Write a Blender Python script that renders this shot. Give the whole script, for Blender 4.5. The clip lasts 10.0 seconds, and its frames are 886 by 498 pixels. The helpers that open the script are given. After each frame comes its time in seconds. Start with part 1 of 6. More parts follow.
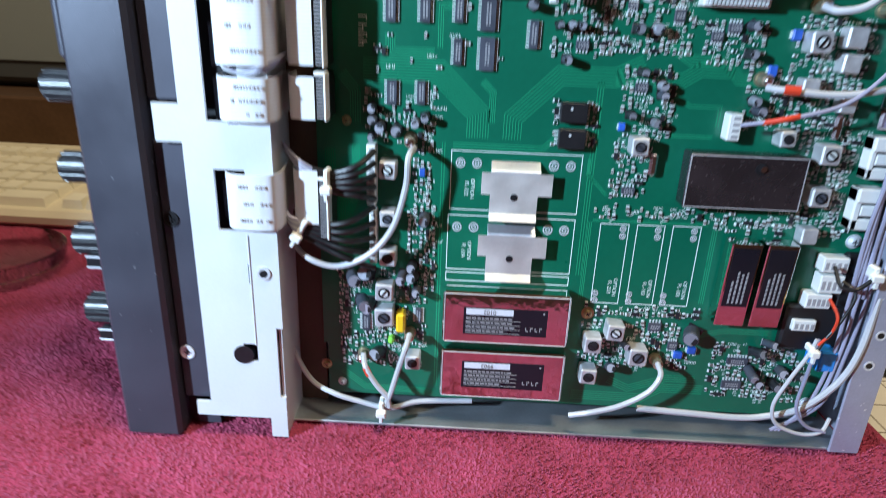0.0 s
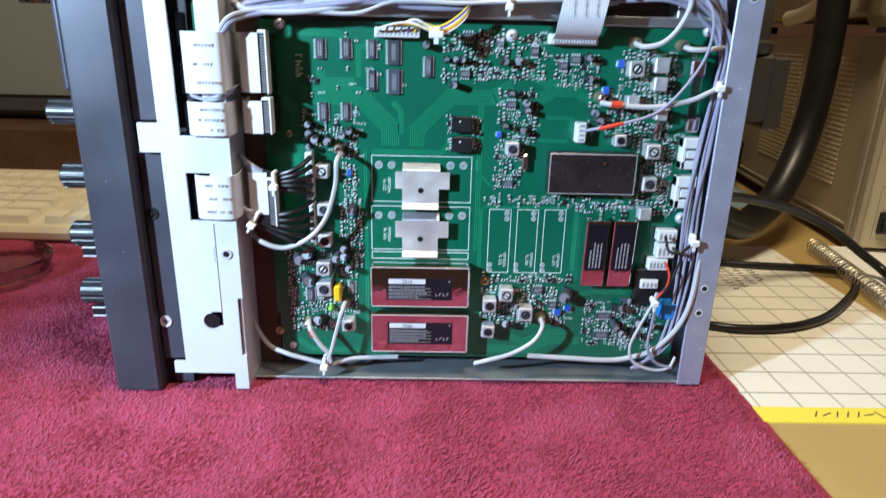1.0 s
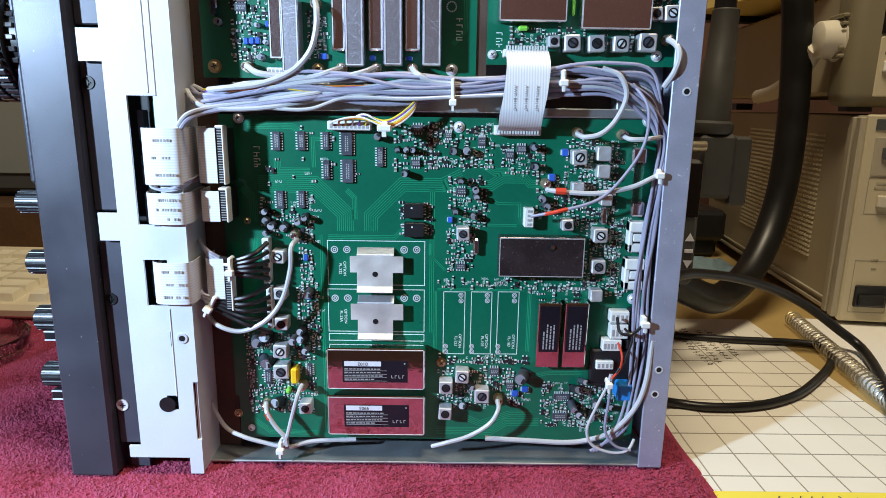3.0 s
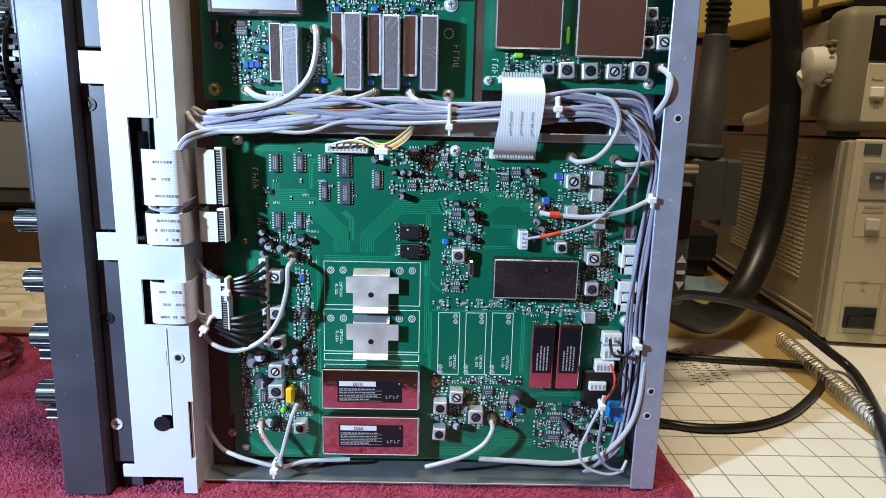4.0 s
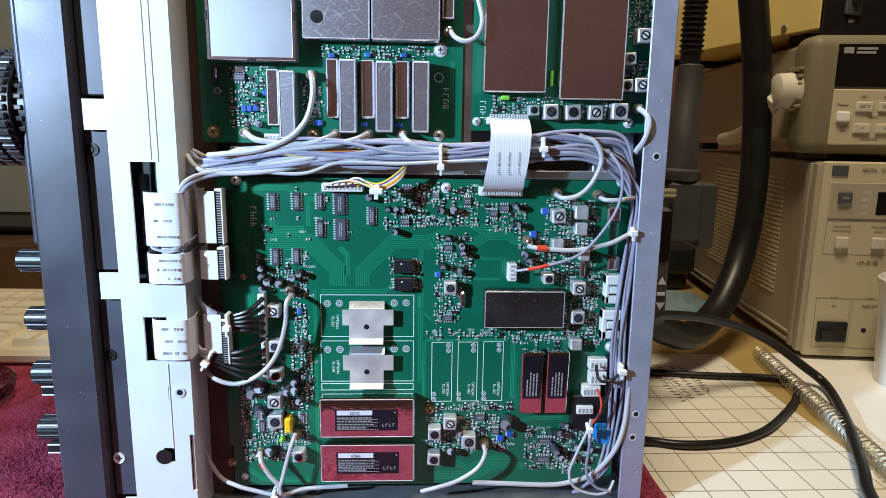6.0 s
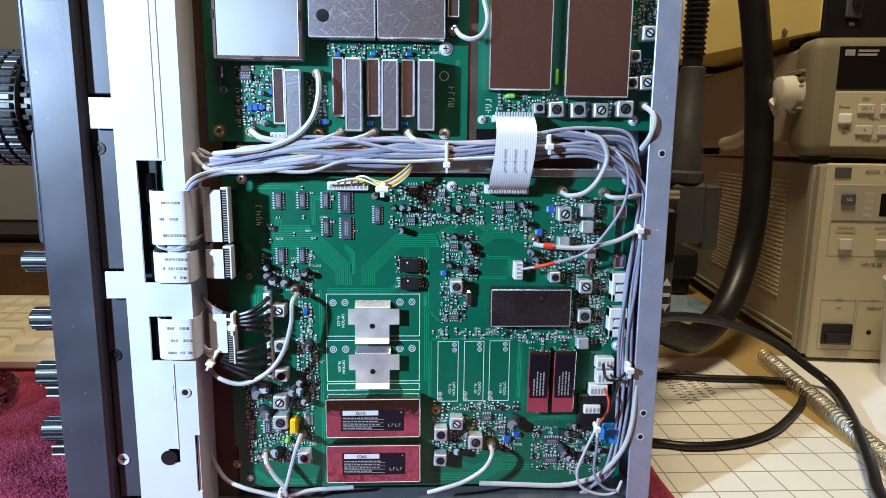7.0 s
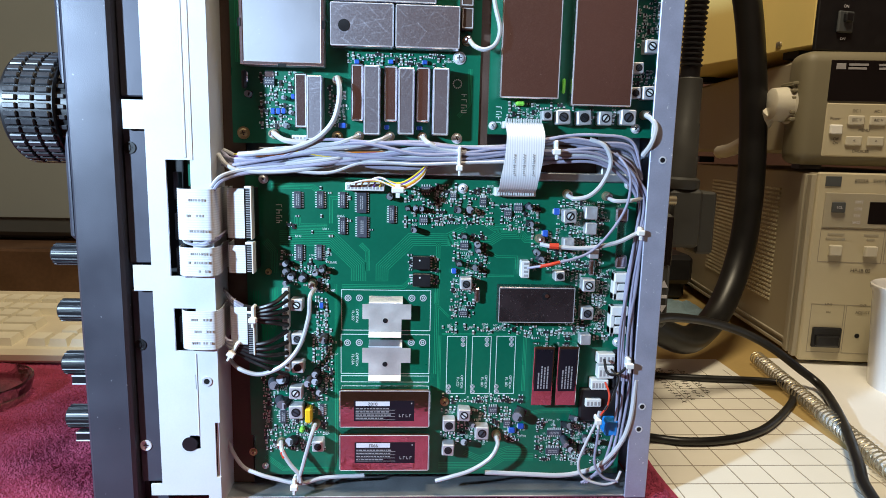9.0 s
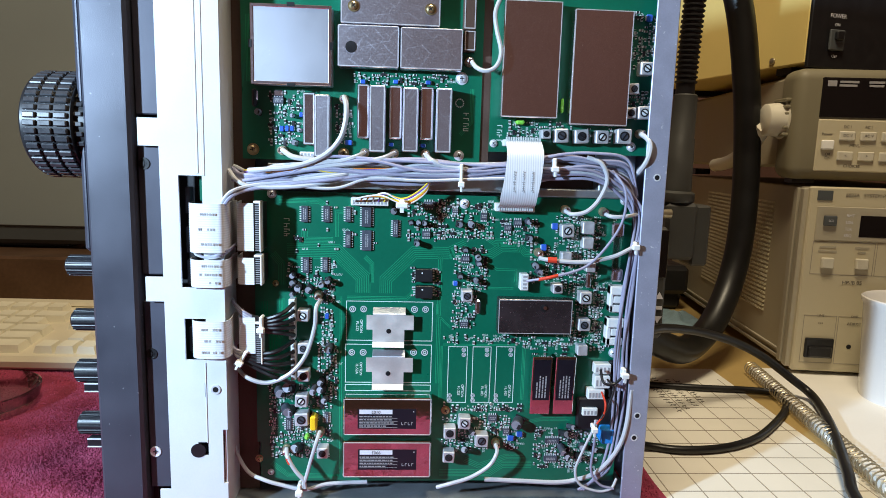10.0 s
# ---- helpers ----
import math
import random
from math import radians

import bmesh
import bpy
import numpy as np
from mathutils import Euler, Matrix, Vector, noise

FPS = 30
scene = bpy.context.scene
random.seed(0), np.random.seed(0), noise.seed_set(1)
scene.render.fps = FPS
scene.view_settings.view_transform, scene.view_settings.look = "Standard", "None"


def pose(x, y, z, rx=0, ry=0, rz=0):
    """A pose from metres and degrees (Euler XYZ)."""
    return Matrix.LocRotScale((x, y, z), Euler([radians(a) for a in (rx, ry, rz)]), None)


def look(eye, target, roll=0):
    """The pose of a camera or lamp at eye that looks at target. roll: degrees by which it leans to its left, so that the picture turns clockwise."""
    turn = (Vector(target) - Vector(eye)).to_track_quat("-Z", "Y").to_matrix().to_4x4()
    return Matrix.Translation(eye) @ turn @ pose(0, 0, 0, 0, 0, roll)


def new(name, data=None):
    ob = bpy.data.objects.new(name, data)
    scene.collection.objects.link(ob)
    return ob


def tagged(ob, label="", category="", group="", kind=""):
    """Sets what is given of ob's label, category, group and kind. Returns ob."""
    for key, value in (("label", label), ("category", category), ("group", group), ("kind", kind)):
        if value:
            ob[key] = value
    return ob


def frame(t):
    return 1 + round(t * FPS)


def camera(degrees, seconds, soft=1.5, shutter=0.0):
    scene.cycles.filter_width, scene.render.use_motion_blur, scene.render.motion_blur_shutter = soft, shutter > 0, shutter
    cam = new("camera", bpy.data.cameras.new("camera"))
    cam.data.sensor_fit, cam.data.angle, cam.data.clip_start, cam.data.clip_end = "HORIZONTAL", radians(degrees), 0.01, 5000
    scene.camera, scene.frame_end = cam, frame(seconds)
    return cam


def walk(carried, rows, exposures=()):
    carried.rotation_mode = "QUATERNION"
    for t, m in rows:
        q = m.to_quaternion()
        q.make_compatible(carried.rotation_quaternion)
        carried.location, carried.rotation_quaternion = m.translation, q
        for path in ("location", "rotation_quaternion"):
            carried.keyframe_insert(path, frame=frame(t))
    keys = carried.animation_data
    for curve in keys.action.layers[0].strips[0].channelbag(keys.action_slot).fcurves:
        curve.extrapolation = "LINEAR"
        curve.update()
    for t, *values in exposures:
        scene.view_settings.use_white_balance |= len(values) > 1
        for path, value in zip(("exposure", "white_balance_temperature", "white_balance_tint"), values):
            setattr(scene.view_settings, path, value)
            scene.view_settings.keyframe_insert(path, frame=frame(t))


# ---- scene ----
cam = camera(70.07, 10.0, soft=0.6, shutter=0.3)
PATH = [
    (0, (0.00822, -0.00983, 0.17007), (-0.00070, 0.31673, 0.04446), 2.18),
    (0.1, (0.00388, -0.00318, 0.15604), (0.00035, 0.32394, 0.03162), 3.02),
    (0.2, (-0.00094, -0.00214, 0.14471), (-0.00504, 0.32667, 0.02485), 2.40),
    (0.3, (-0.00859, -0.00729, 0.14066), (-0.00599, 0.32130, 0.02014), 2.81),
    (0.4, (-0.01370, -0.01362, 0.14858), (0.00015, 0.31372, 0.02547), 3.56),
    (0.5, (-0.00487, -0.02237, 0.14817), (0.00339, 0.30759, 0.03172), 3.16),
    (0.6, (-0.00368, -0.03562, 0.15628), (0.00827, 0.29395, 0.03907), 3.72),
    (0.8, (0.01468, -0.06173, 0.16986), (0.02280, 0.26474, 0.04398), 2.88),
    (1, (0.03353, -0.08307, 0.17624), (0.04048, 0.24832, 0.06384), 1.37),
    (1.5, (0.05019, -0.08014, 0.18213), (0.05294, 0.25542, 0.08267), 0.75),
    (2, (0.05461, -0.08319, 0.18866), (0.05509, 0.25584, 0.10170), 0.24),
    (2.5, (0.06088, -0.08534, 0.18631), (0.06146, 0.25507, 0.10494), 0.54),
    (4, (0.05979, -0.09016, 0.19088), (0.06518, 0.25285, 0.12151), 1.33),
    (4.5, (0.05737, -0.09203, 0.19238), (0.06614, 0.25152, 0.12606), 1.40),
    (5, (0.05216, -0.09685, 0.19020), (0.06325, 0.24695, 0.12556), 1.33),
    (5.5, (0.05970, -0.09998, 0.20273), (0.07149, 0.24419, 0.14023), 1.08),
    (5.7, (0.05650, -0.10048, 0.20713), (0.07169, 0.24369, 0.14183), 0.98),
    (7, (0.05055, -0.10130, 0.19968), (0.06622, 0.24336, 0.14086), 0.58),
    (7.5, (0.04854, -0.10279, 0.20066), (0.06502, 0.24217, 0.14383), 0.70),
    (8, (0.05158, -0.10598, 0.19906), (0.06904, 0.23887, 0.14188), 0.89),
    (8.5, (0.04481, -0.11449, 0.19949), (0.06238, 0.23052, 0.14329), 1.19),
    (9, (0.04045, -0.11809, 0.19912), (0.05956, 0.22685, 0.14300), 1.38),
    (9.5, (0.03880, -0.12437, 0.20224), (0.05855, 0.22086, 0.14814), 1.53),
    (10, (0.03754, -0.12903, 0.20435), (0.05764, 0.21646, 0.15209), 1.68),
]
walk(cam, [(t, look(eye, target, roll)) for t, eye, target, roll in PATH], [(0, 0.0), (0.3, 0.18), (0.9, 0.12), (1.5, 0.0), (2.5, -0.07), (5.7, -0.07), (7, -0.05), (10, 0.0)])

# ---- world and light ----
world = bpy.data.worlds.new("room")
scene.world = world
world.use_nodes = True
bg = world.node_tree.nodes["Background"]
bg.inputs[0].default_value = (1.0, 0.86, 0.66, 1)
bg.inputs[1].default_value = 0.001


def lamp(name, kind, place, target, power, size, colour):
    data = bpy.data.lights.new(name, kind)
    data.energy, data.color = power, colour
    if kind == "AREA":
        data.shape, data.size = "DISK", size
    else:
        data.shadow_soft_size = size
    ob = new(name, data)
    ob.matrix_world = look(place, target)
    return ob


bench = lamp("bench_lamp", "SPOT", (-0.47, -0.19, 0.315), (0.02, 0.22, 0.31), 41.0, 0.016, (0.53, 0.75, 1.0))
bench.data.spot_size, bench.data.spot_blend = radians(84), 0.5
lamp("ceiling_lamp", "POINT", (0.13, 0.06, 1.22), (0.45, 0.5, 0.1), 47.0, 0.16, (1.0, 0.85, 0.60))


# ---- materials ----
def material(name, colour, rough=0.5, metal=0.0, vary=0.12, scale=60.0, bump=0.0, fine=900.0, coat=0.0, spots=None, random_tint=0.0, stretch=None, rv=0.2, stripes=None, scratch=0.0):
    """A surface with mottling at two scales, fine relief and optional specks."""
    m = bpy.data.materials.new(name)
    m.use_nodes = True
    nt = m.node_tree
    b = nt.nodes["Principled BSDF"]
    b.inputs["Roughness"].default_value = rough
    b.inputs["Metallic"].default_value = metal
    b.inputs["Coat Weight"].default_value = coat
    co = nt.nodes.new("ShaderNodeTexCoord")
    n1 = nt.nodes.new("ShaderNodeTexNoise")
    n1.inputs["Scale"].default_value, n1.inputs["Detail"].default_value = scale, 5
    n2 = nt.nodes.new("ShaderNodeTexNoise")
    n2.inputs["Scale"].default_value, n2.inputs["Detail"].default_value = fine, 3
    mp = nt.nodes.new("ShaderNodeMapping")
    mp.inputs["Scale"].default_value = stretch or (1, 1, 1)
    nt.links.new(co.outputs["Object"], mp.inputs["Vector"])
    for n in (n1, n2):
        nt.links.new(mp.outputs[0], n.inputs["Vector"])
    mix = nt.nodes.new("ShaderNodeMath")
    mix.operation = "MULTIPLY_ADD"
    nt.links.new(n2.outputs[0], mix.inputs[0])
    mix.inputs[1].default_value = 0.5
    nt.links.new(n1.outputs[0], mix.inputs[2])
    ramp = nt.nodes.new("ShaderNodeMapRange")
    ramp.inputs["From Min"].default_value, ramp.inputs["From Max"].default_value = 0.45, 1.05
    ramp.inputs["To Min"].default_value, ramp.inputs["To Max"].default_value = 1 - vary, 1 + vary
    nt.links.new(mix.outputs[0], ramp.inputs["Value"])
    val = ramp.outputs[0]
    if random_tint:
        info = nt.nodes.new("ShaderNodeObjectInfo")
        rr = nt.nodes.new("ShaderNodeMapRange")
        rr.inputs["To Min"].default_value, rr.inputs["To Max"].default_value = 1 - random_tint, 1 + random_tint
        nt.links.new(info.outputs["Random"], rr.inputs["Value"])
        mu = nt.nodes.new("ShaderNodeMath")
        mu.operation = "MULTIPLY"
        nt.links.new(rr.outputs[0], mu.inputs[0])
        nt.links.new(val, mu.inputs[1])
        val = mu.outputs[0]
    if stripes:
        axis, period, dark = stripes
        sep = nt.nodes.new("ShaderNodeSeparateXYZ")
        nt.links.new(co.outputs["Object"], sep.inputs[0])
        k = nt.nodes.new("ShaderNodeMath")
        k.operation = "MULTIPLY"
        k.inputs[1].default_value = 2 * math.pi / period
        nt.links.new(sep.outputs[axis], k.inputs[0])
        si = nt.nodes.new("ShaderNodeMath")
        si.operation = "SINE"
        nt.links.new(k.outputs[0], si.inputs[0])
        sr = nt.nodes.new("ShaderNodeMapRange")
        sr.inputs["From Min"].default_value = -1
        sr.inputs["To Min"].default_value, sr.inputs["To Max"].default_value = dark, 1.0
        nt.links.new(si.outputs[0], sr.inputs["Value"])
        sm = nt.nodes.new("ShaderNodeMath")
        sm.operation = "MULTIPLY"
        nt.links.new(sr.outputs[0], sm.inputs[0])
        nt.links.new(val, sm.inputs[1])
        val = sm.outputs[0]
    hsv = nt.nodes.new("ShaderNodeHueSaturation")
    hsv.inputs["Color"].default_value = (*colour, 1)
    nt.links.new(val, hsv.inputs["Value"])
    last = hsv.outputs[0]
    if spots:
        sc, lo, col = spots
        n3 = nt.nodes.new("ShaderNodeTexNoise")
        n3.inputs["Scale"].default_value, n3.inputs["Detail"].default_value = sc, 8
        nt.links.new(co.outputs["Object"], n3.inputs["Vector"])
        r3 = nt.nodes.new("ShaderNodeMapRange")
        r3.inputs["From Min"].default_value, r3.inputs["From Max"].default_value = lo, lo + 0.06
        nt.links.new(n3.outputs[0], r3.inputs["Value"])
        mx = nt.nodes.new("ShaderNodeMix")
        mx.data_type = "RGBA"
        nt.links.new(r3.outputs[0], mx.inputs["Factor"])
        nt.links.new(last, mx.inputs["A"])
        mx.inputs["B"].default_value = (*col, 1)
        last = mx.outputs["Result"]
    nt.links.new(last, b.inputs["Base Color"])
    rg = nt.nodes.new("ShaderNodeMapRange")
    rg.inputs["From Min"].default_value, rg.inputs["From Max"].default_value = 0.3, 0.7
    rg.inputs["To Min"].default_value, rg.inputs["To Max"].default_value = max(0.02, rough * (1 - rv)), min(1, rough * (1 + rv))
    nt.links.new(n1.outputs[0], rg.inputs["Value"])
    gloss = rg.outputs[0]
    if scratch:
        for turn, lo in ((35, 0.60), (-50, 0.62), (80, 0.63)):
            m4 = nt.nodes.new("ShaderNodeMapping")
            m4.vector_type = "TEXTURE"
            m4.inputs["Rotation"].default_value = (0, radians(turn), 0)
            m4.inputs["Scale"].default_value = (1, 1, 14)
            n4 = nt.nodes.new("ShaderNodeTexNoise")
            n4.inputs["Scale"].default_value, n4.inputs["Detail"].default_value = 1100, 3
            r4 = nt.nodes.new("ShaderNodeMapRange")
            r4.inputs["From Min"].default_value, r4.inputs["From Max"].default_value = lo, lo + 0.07
            ad = nt.nodes.new("ShaderNodeMath")
            ad.operation = "MULTIPLY_ADD"
            ad.inputs[1].default_value = scratch
            nt.links.new(co.outputs["Object"], m4.inputs["Vector"])
            nt.links.new(m4.outputs[0], n4.inputs["Vector"])
            nt.links.new(n4.outputs[0], r4.inputs["Value"])
            nt.links.new(r4.outputs[0], ad.inputs[0])
            nt.links.new(gloss, ad.inputs[2])
            gloss = ad.outputs[0]
    nt.links.new(gloss, b.inputs["Roughness"])
    if bump:
        bp = nt.nodes.new("ShaderNodeBump")
        bp.inputs["Strength"].default_value, bp.inputs["Distance"].default_value = 1.0, bump
        nt.links.new(n2.outputs[0], bp.inputs["Height"])
        nt.links.new(bp.outputs[0], b.inputs["Normal"])
    return m


def glass(name, colour, rough=0.03):
    m = bpy.data.materials.new(name)
    m.use_nodes = True
    b = m.node_tree.nodes["Principled BSDF"]
    b.inputs["Base Color"].default_value = (*colour, 1)
    b.inputs["Roughness"].default_value, b.inputs["Transmission Weight"].default_value, b.inputs["IOR"].default_value = rough, 1.0, 1.48
    return m


def glow(name, colour, power):
    m = bpy.data.materials.new(name)
    m.use_nodes = True
    b = m.node_tree.nodes["Principled BSDF"]
    b.inputs["Base Color"].default_value = (*colour, 1)
    b.inputs["Emission Color"].default_value, b.inputs["Emission Strength"].default_value = (*colour, 1), power
    return m


M = dict(
    mask=material("solder_mask_green", (0.001, 0.132, 0.072), 0.34, vary=0.10, scale=25, fine=400, coat=0.3),
    trace=material("trace_green", (0.012, 0.27, 0.13), 0.30, vary=0.06, coat=0.3),
    fibre=material("board_edge", (0.10, 0.16, 0.07), 0.7),
    silk=material("silkscreen_white", (0.74, 0.84, 0.80), 0.6, vary=0.08),
    # pinkish base carries the reflection of red surroundings; bare tin is neutral
    tin=material("tin_plate_red_reflection", (0.86, 0.75, 0.80), 0.20, 1.0, vary=0.08, scale=1300, fine=45, bump=0.00001, rv=0.09, spots=(1300, 0.62, (0.97, 0.88, 0.90)), scratch=0.03),
    tin_matt=material("brushed_tin", (0.40, 0.40, 0.44), 0.52, 1.0, vary=0.10, scale=25, fine=4500, bump=0.00002, rv=0.15, spots=(1500, 0.68, (0.95, 0.95, 0.98)), scratch=0.04),
    tin_worn=material("scratched_tin", (0.70, 0.70, 0.80), 0.34, 1.0, vary=0.10, scale=1200, fine=40, bump=0.00001, rv=0.08, spots=(1200, 0.64, (0.95, 0.93, 0.96)), scratch=0.06),
    tin_dark=material("blackened_tin", (0.17, 0.145, 0.165), 0.26, 0.9, vary=0.3, scale=60, fine=3500, bump=0.00004, rv=0.35, spots=(1100, 0.66, (0.75, 0.70, 0.76)), scratch=0.05),
    cap_top=material("capacitor_top", (0.40, 0.41, 0.47), 0.4, 0.4, vary=0.15, scale=500, random_tint=0.3),
    ribbon_z=material("ribbon_white_flat", (0.76, 0.78, 0.82), 0.42, vary=0.04, scale=30, stripes=(2, 0.00125, 0.86)),
    ribbon_x=material("ribbon_white_flat", (0.76, 0.78, 0.82), 0.42, vary=0.04, scale=30, stripes=(0, 0.00125, 0.80)),
    bright=material("bright_plating", (0.80, 0.82, 0.86), 0.35, 0.35, vary=0.10, scale=300),
    gilt=material("aged_gilt", (0.50, 0.40, 0.22), 0.30, 0.9, vary=0.15, scale=120),
    mirror=material("polished_nickel", (0.86, 0.80, 0.78), 0.06, 1.0, vary=0.04, scale=40, fine=300, bump=0.00006),
    steel=material("zinc_plated_steel", (0.50, 0.54, 0.58), 0.42, 0.85, vary=0.12, scale=50, fine=700),
    clip=material("spring_steel", (0.86, 0.84, 0.80), 0.50, 0.7, vary=0.07, scale=80),
    frame=material("pale_grey_paint", (0.64, 0.66, 0.69), 0.45, vary=0.05, scale=40, fine=1200, bump=0.00002),
    rail=material("grey_blue_paint", (0.40, 0.42, 0.54), 0.42, 0.35, vary=0.12, scale=70, fine=1500, bump=0.00003, spots=(420, 0.67, (0.7, 0.72, 0.78))),
    bezel=material("dark_grey_textured_paint", (0.060, 0.061, 0.080), 0.38, 0.25, vary=0.16, scale=35, fine=2600, bump=0.00005, spots=(300, 0.70, (0.35, 0.35, 0.38))),
    strip=material("charcoal_plastic", (0.066, 0.066, 0.088), 0.44, 0.25, vary=0.12, scale=40, fine=2200, bump=0.00003),
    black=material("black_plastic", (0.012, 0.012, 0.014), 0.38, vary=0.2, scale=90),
    rubber=material("black_rubber", (0.009, 0.0085, 0.009), 0.38, vary=0.25, scale=60, fine=900, bump=0.00004),
    epoxy=material("chip_epoxy", (0.060, 0.065, 0.085), 0.5, vary=0.2, scale=300, random_tint=0.2),
    lead=material("solder_lead", (0.82, 0.86, 0.86), 0.34, 0.25, vary=0.1),
    smd=material("ceramic_body", (0.20, 0.17, 0.15), 0.5, vary=0.3, scale=400),
    smd_dark=material("resistor_body", (0.02, 0.02, 0.025), 0.45, vary=0.3, scale=400),
    blue=material("blue_resin", (0.03, 0.12, 0.55), 0.35, vary=0.15, random_tint=0.25),
    cyan=material("cyan_resin", (0.02, 0.26, 0.75), 0.3, vary=0.1),
    yellow=material("yellow_resin", (0.90, 0.55, 0.02), 0.35, vary=0.08),
    lime=material("lime_plastic", (0.30, 0.85, 0.10), 0.3, vary=0.1),
    brass=material("gold_plate", (0.48, 0.42, 0.30), 0.35, 0.8, vary=0.15),
    # brown of two small cans; also the shade painted into the backing strips
    copper=material("dark_brown_plate_and_shade", (0.10, 0.06, 0.045), 0.5, 0.3, vary=0.2),
    white=material("white_nylon", (0.80, 0.80, 0.77), 0.4, vary=0.05),
    ribbon=material("ribbon_white", (0.76, 0.78, 0.82), 0.42, vary=0.04, scale=30),
    print_grey=material("grey_print", (0.34, 0.33, 0.34), 0.6),
    wire=material("grey_wire", (0.33, 0.325, 0.44), 0.38, vary=0.12, scale=80, random_tint=0.18),
    coax=material("pale_grey_sheath", (0.50, 0.51, 0.54), 0.36, vary=0.07, scale=80),
    red=material("red_sleeve", (0.62, 0.05, 0.02), 0.4, vary=0.1),
    wire_yellow=material("yellow_wire", (0.85, 0.62, 0.05), 0.4),
    wire_orange=material("orange_wire", (0.80, 0.25, 0.04), 0.4),
    wire_purple=material("purple_wire", (0.20, 0.08, 0.45), 0.4),
    wire_white=material("white_wire", (0.8, 0.78, 0.74), 0.4),
    label=material("black_label", (0.010, 0.010, 0.016), 0.30, vary=0.15),
    label_text=material("label_white", (0.72, 0.72, 0.78), 0.5),
    towel=material("maroon_terry", (0.36, 0.040, 0.095), 0.95, vary=0.22, scale=35, fine=700, bump=0.0012),
    pile=material("maroon_pile", (0.38, 0.058, 0.115), 0.95, vary=0.20, scale=60, fine=600),
    table=material("ochre_laminate", (0.46, 0.32, 0.12), 0.5, vary=0.08, scale=12, fine=300),
    paper=material("cream_paper", (0.80, 0.77, 0.68), 0.8, vary=0.03, scale=20),
    paper_white=material("white_paper", (0.86, 0.85, 0.81), 0.8, vary=0.03, scale=20),
    paper_yellow=material("yellow_paper", (0.86, 0.72, 0.08), 0.8, vary=0.03),
    ink=material("brown_ink", (0.12, 0.10, 0.08), 0.8),
    pencil=material("pencil_line", (0.34, 0.30, 0.24), 0.8),
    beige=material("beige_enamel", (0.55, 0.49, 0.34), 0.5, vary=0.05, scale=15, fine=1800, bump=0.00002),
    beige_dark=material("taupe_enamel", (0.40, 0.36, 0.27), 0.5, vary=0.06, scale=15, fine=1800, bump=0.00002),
    # the hue of beige, a third darker, for the cabinet and meter body
    beige_side=material("darker_beige_enamel", (0.37, 0.32, 0.22), 0.5, vary=0.06, scale=15, fine=1800, bump=0.00002),
    cream=material("cream_enamel", (0.78, 0.61, 0.22), 0.45, vary=0.05, scale=10),
    button=material("pale_button", (0.62, 0.58, 0.47), 0.45, vary=0.05),
    key=material("ivory_key", (0.76, 0.71, 0.55), 0.5, vary=0.06, scale=60, random_tint=0.05),
    keyboard=material("ivory_case", (0.68, 0.61, 0.45), 0.55, vary=0.06, scale=30),
    window=material("dark_display", (0.010, 0.008, 0.008), 0.12, vary=0.1),
    # base raised to grey for the light a switched-off screen reflects
    screen=material("monitor_glass_reflection", (0.26, 0.30, 0.31), 0.35, vary=0.1, scale=4),
    monitor=material("charcoal_case", (0.075, 0.083, 0.088), 0.45, vary=0.1, scale=20),
    wood=material("brown_stained_wood", (0.11, 0.062, 0.038), 0.4, vary=0.3, scale=18, fine=200),
    wall=material("dark_panelled_wall", (0.115, 0.056, 0.040), 0.7, vary=0.75, scale=2.2),
    bumper=material("olive_rubber", (0.20, 0.175, 0.11), 0.6, vary=0.08, scale=20, fine=1500, bump=0.00002),
    # colour chosen for what the shield cans mirror, on the unseen south wall
    wall_reflector=material("rose_reflector_wall", (0.21, 0.135, 0.145), 0.8, vary=0.7, scale=2.6),
    mic=material("graphite_plastic", (0.045, 0.045, 0.042), 0.5, vary=0.12, scale=40, fine=1500),
    rag=material("blue_rag", (0.40, 0.56, 0.64), 0.9, vary=0.2, scale=60),
    knob=material("glossy_black_plastic", (0.014, 0.014, 0.017), 0.32, vary=0.15, scale=90, coat=0.0),
    # lighter than plain black: the dial ribs' grey highlights are in the colour
    grip=material("highlit_black_rubber", (0.045, 0.045, 0.050), 0.30, vary=0.2, scale=300),
    hose=material("glossy_black_hose", (0.006, 0.006, 0.006), 0.40, vary=0.2, scale=40),
    mug=material("white_glaze", (0.80, 0.79, 0.78), 0.15, vary=0.03, scale=20),
    coil_tin=material("matt_tin", (0.66, 0.66, 0.68), 0.55, 0.6, vary=0.10, scale=300),
    glass=glass("clear_glass", (0.97, 0.98, 0.96)),
)


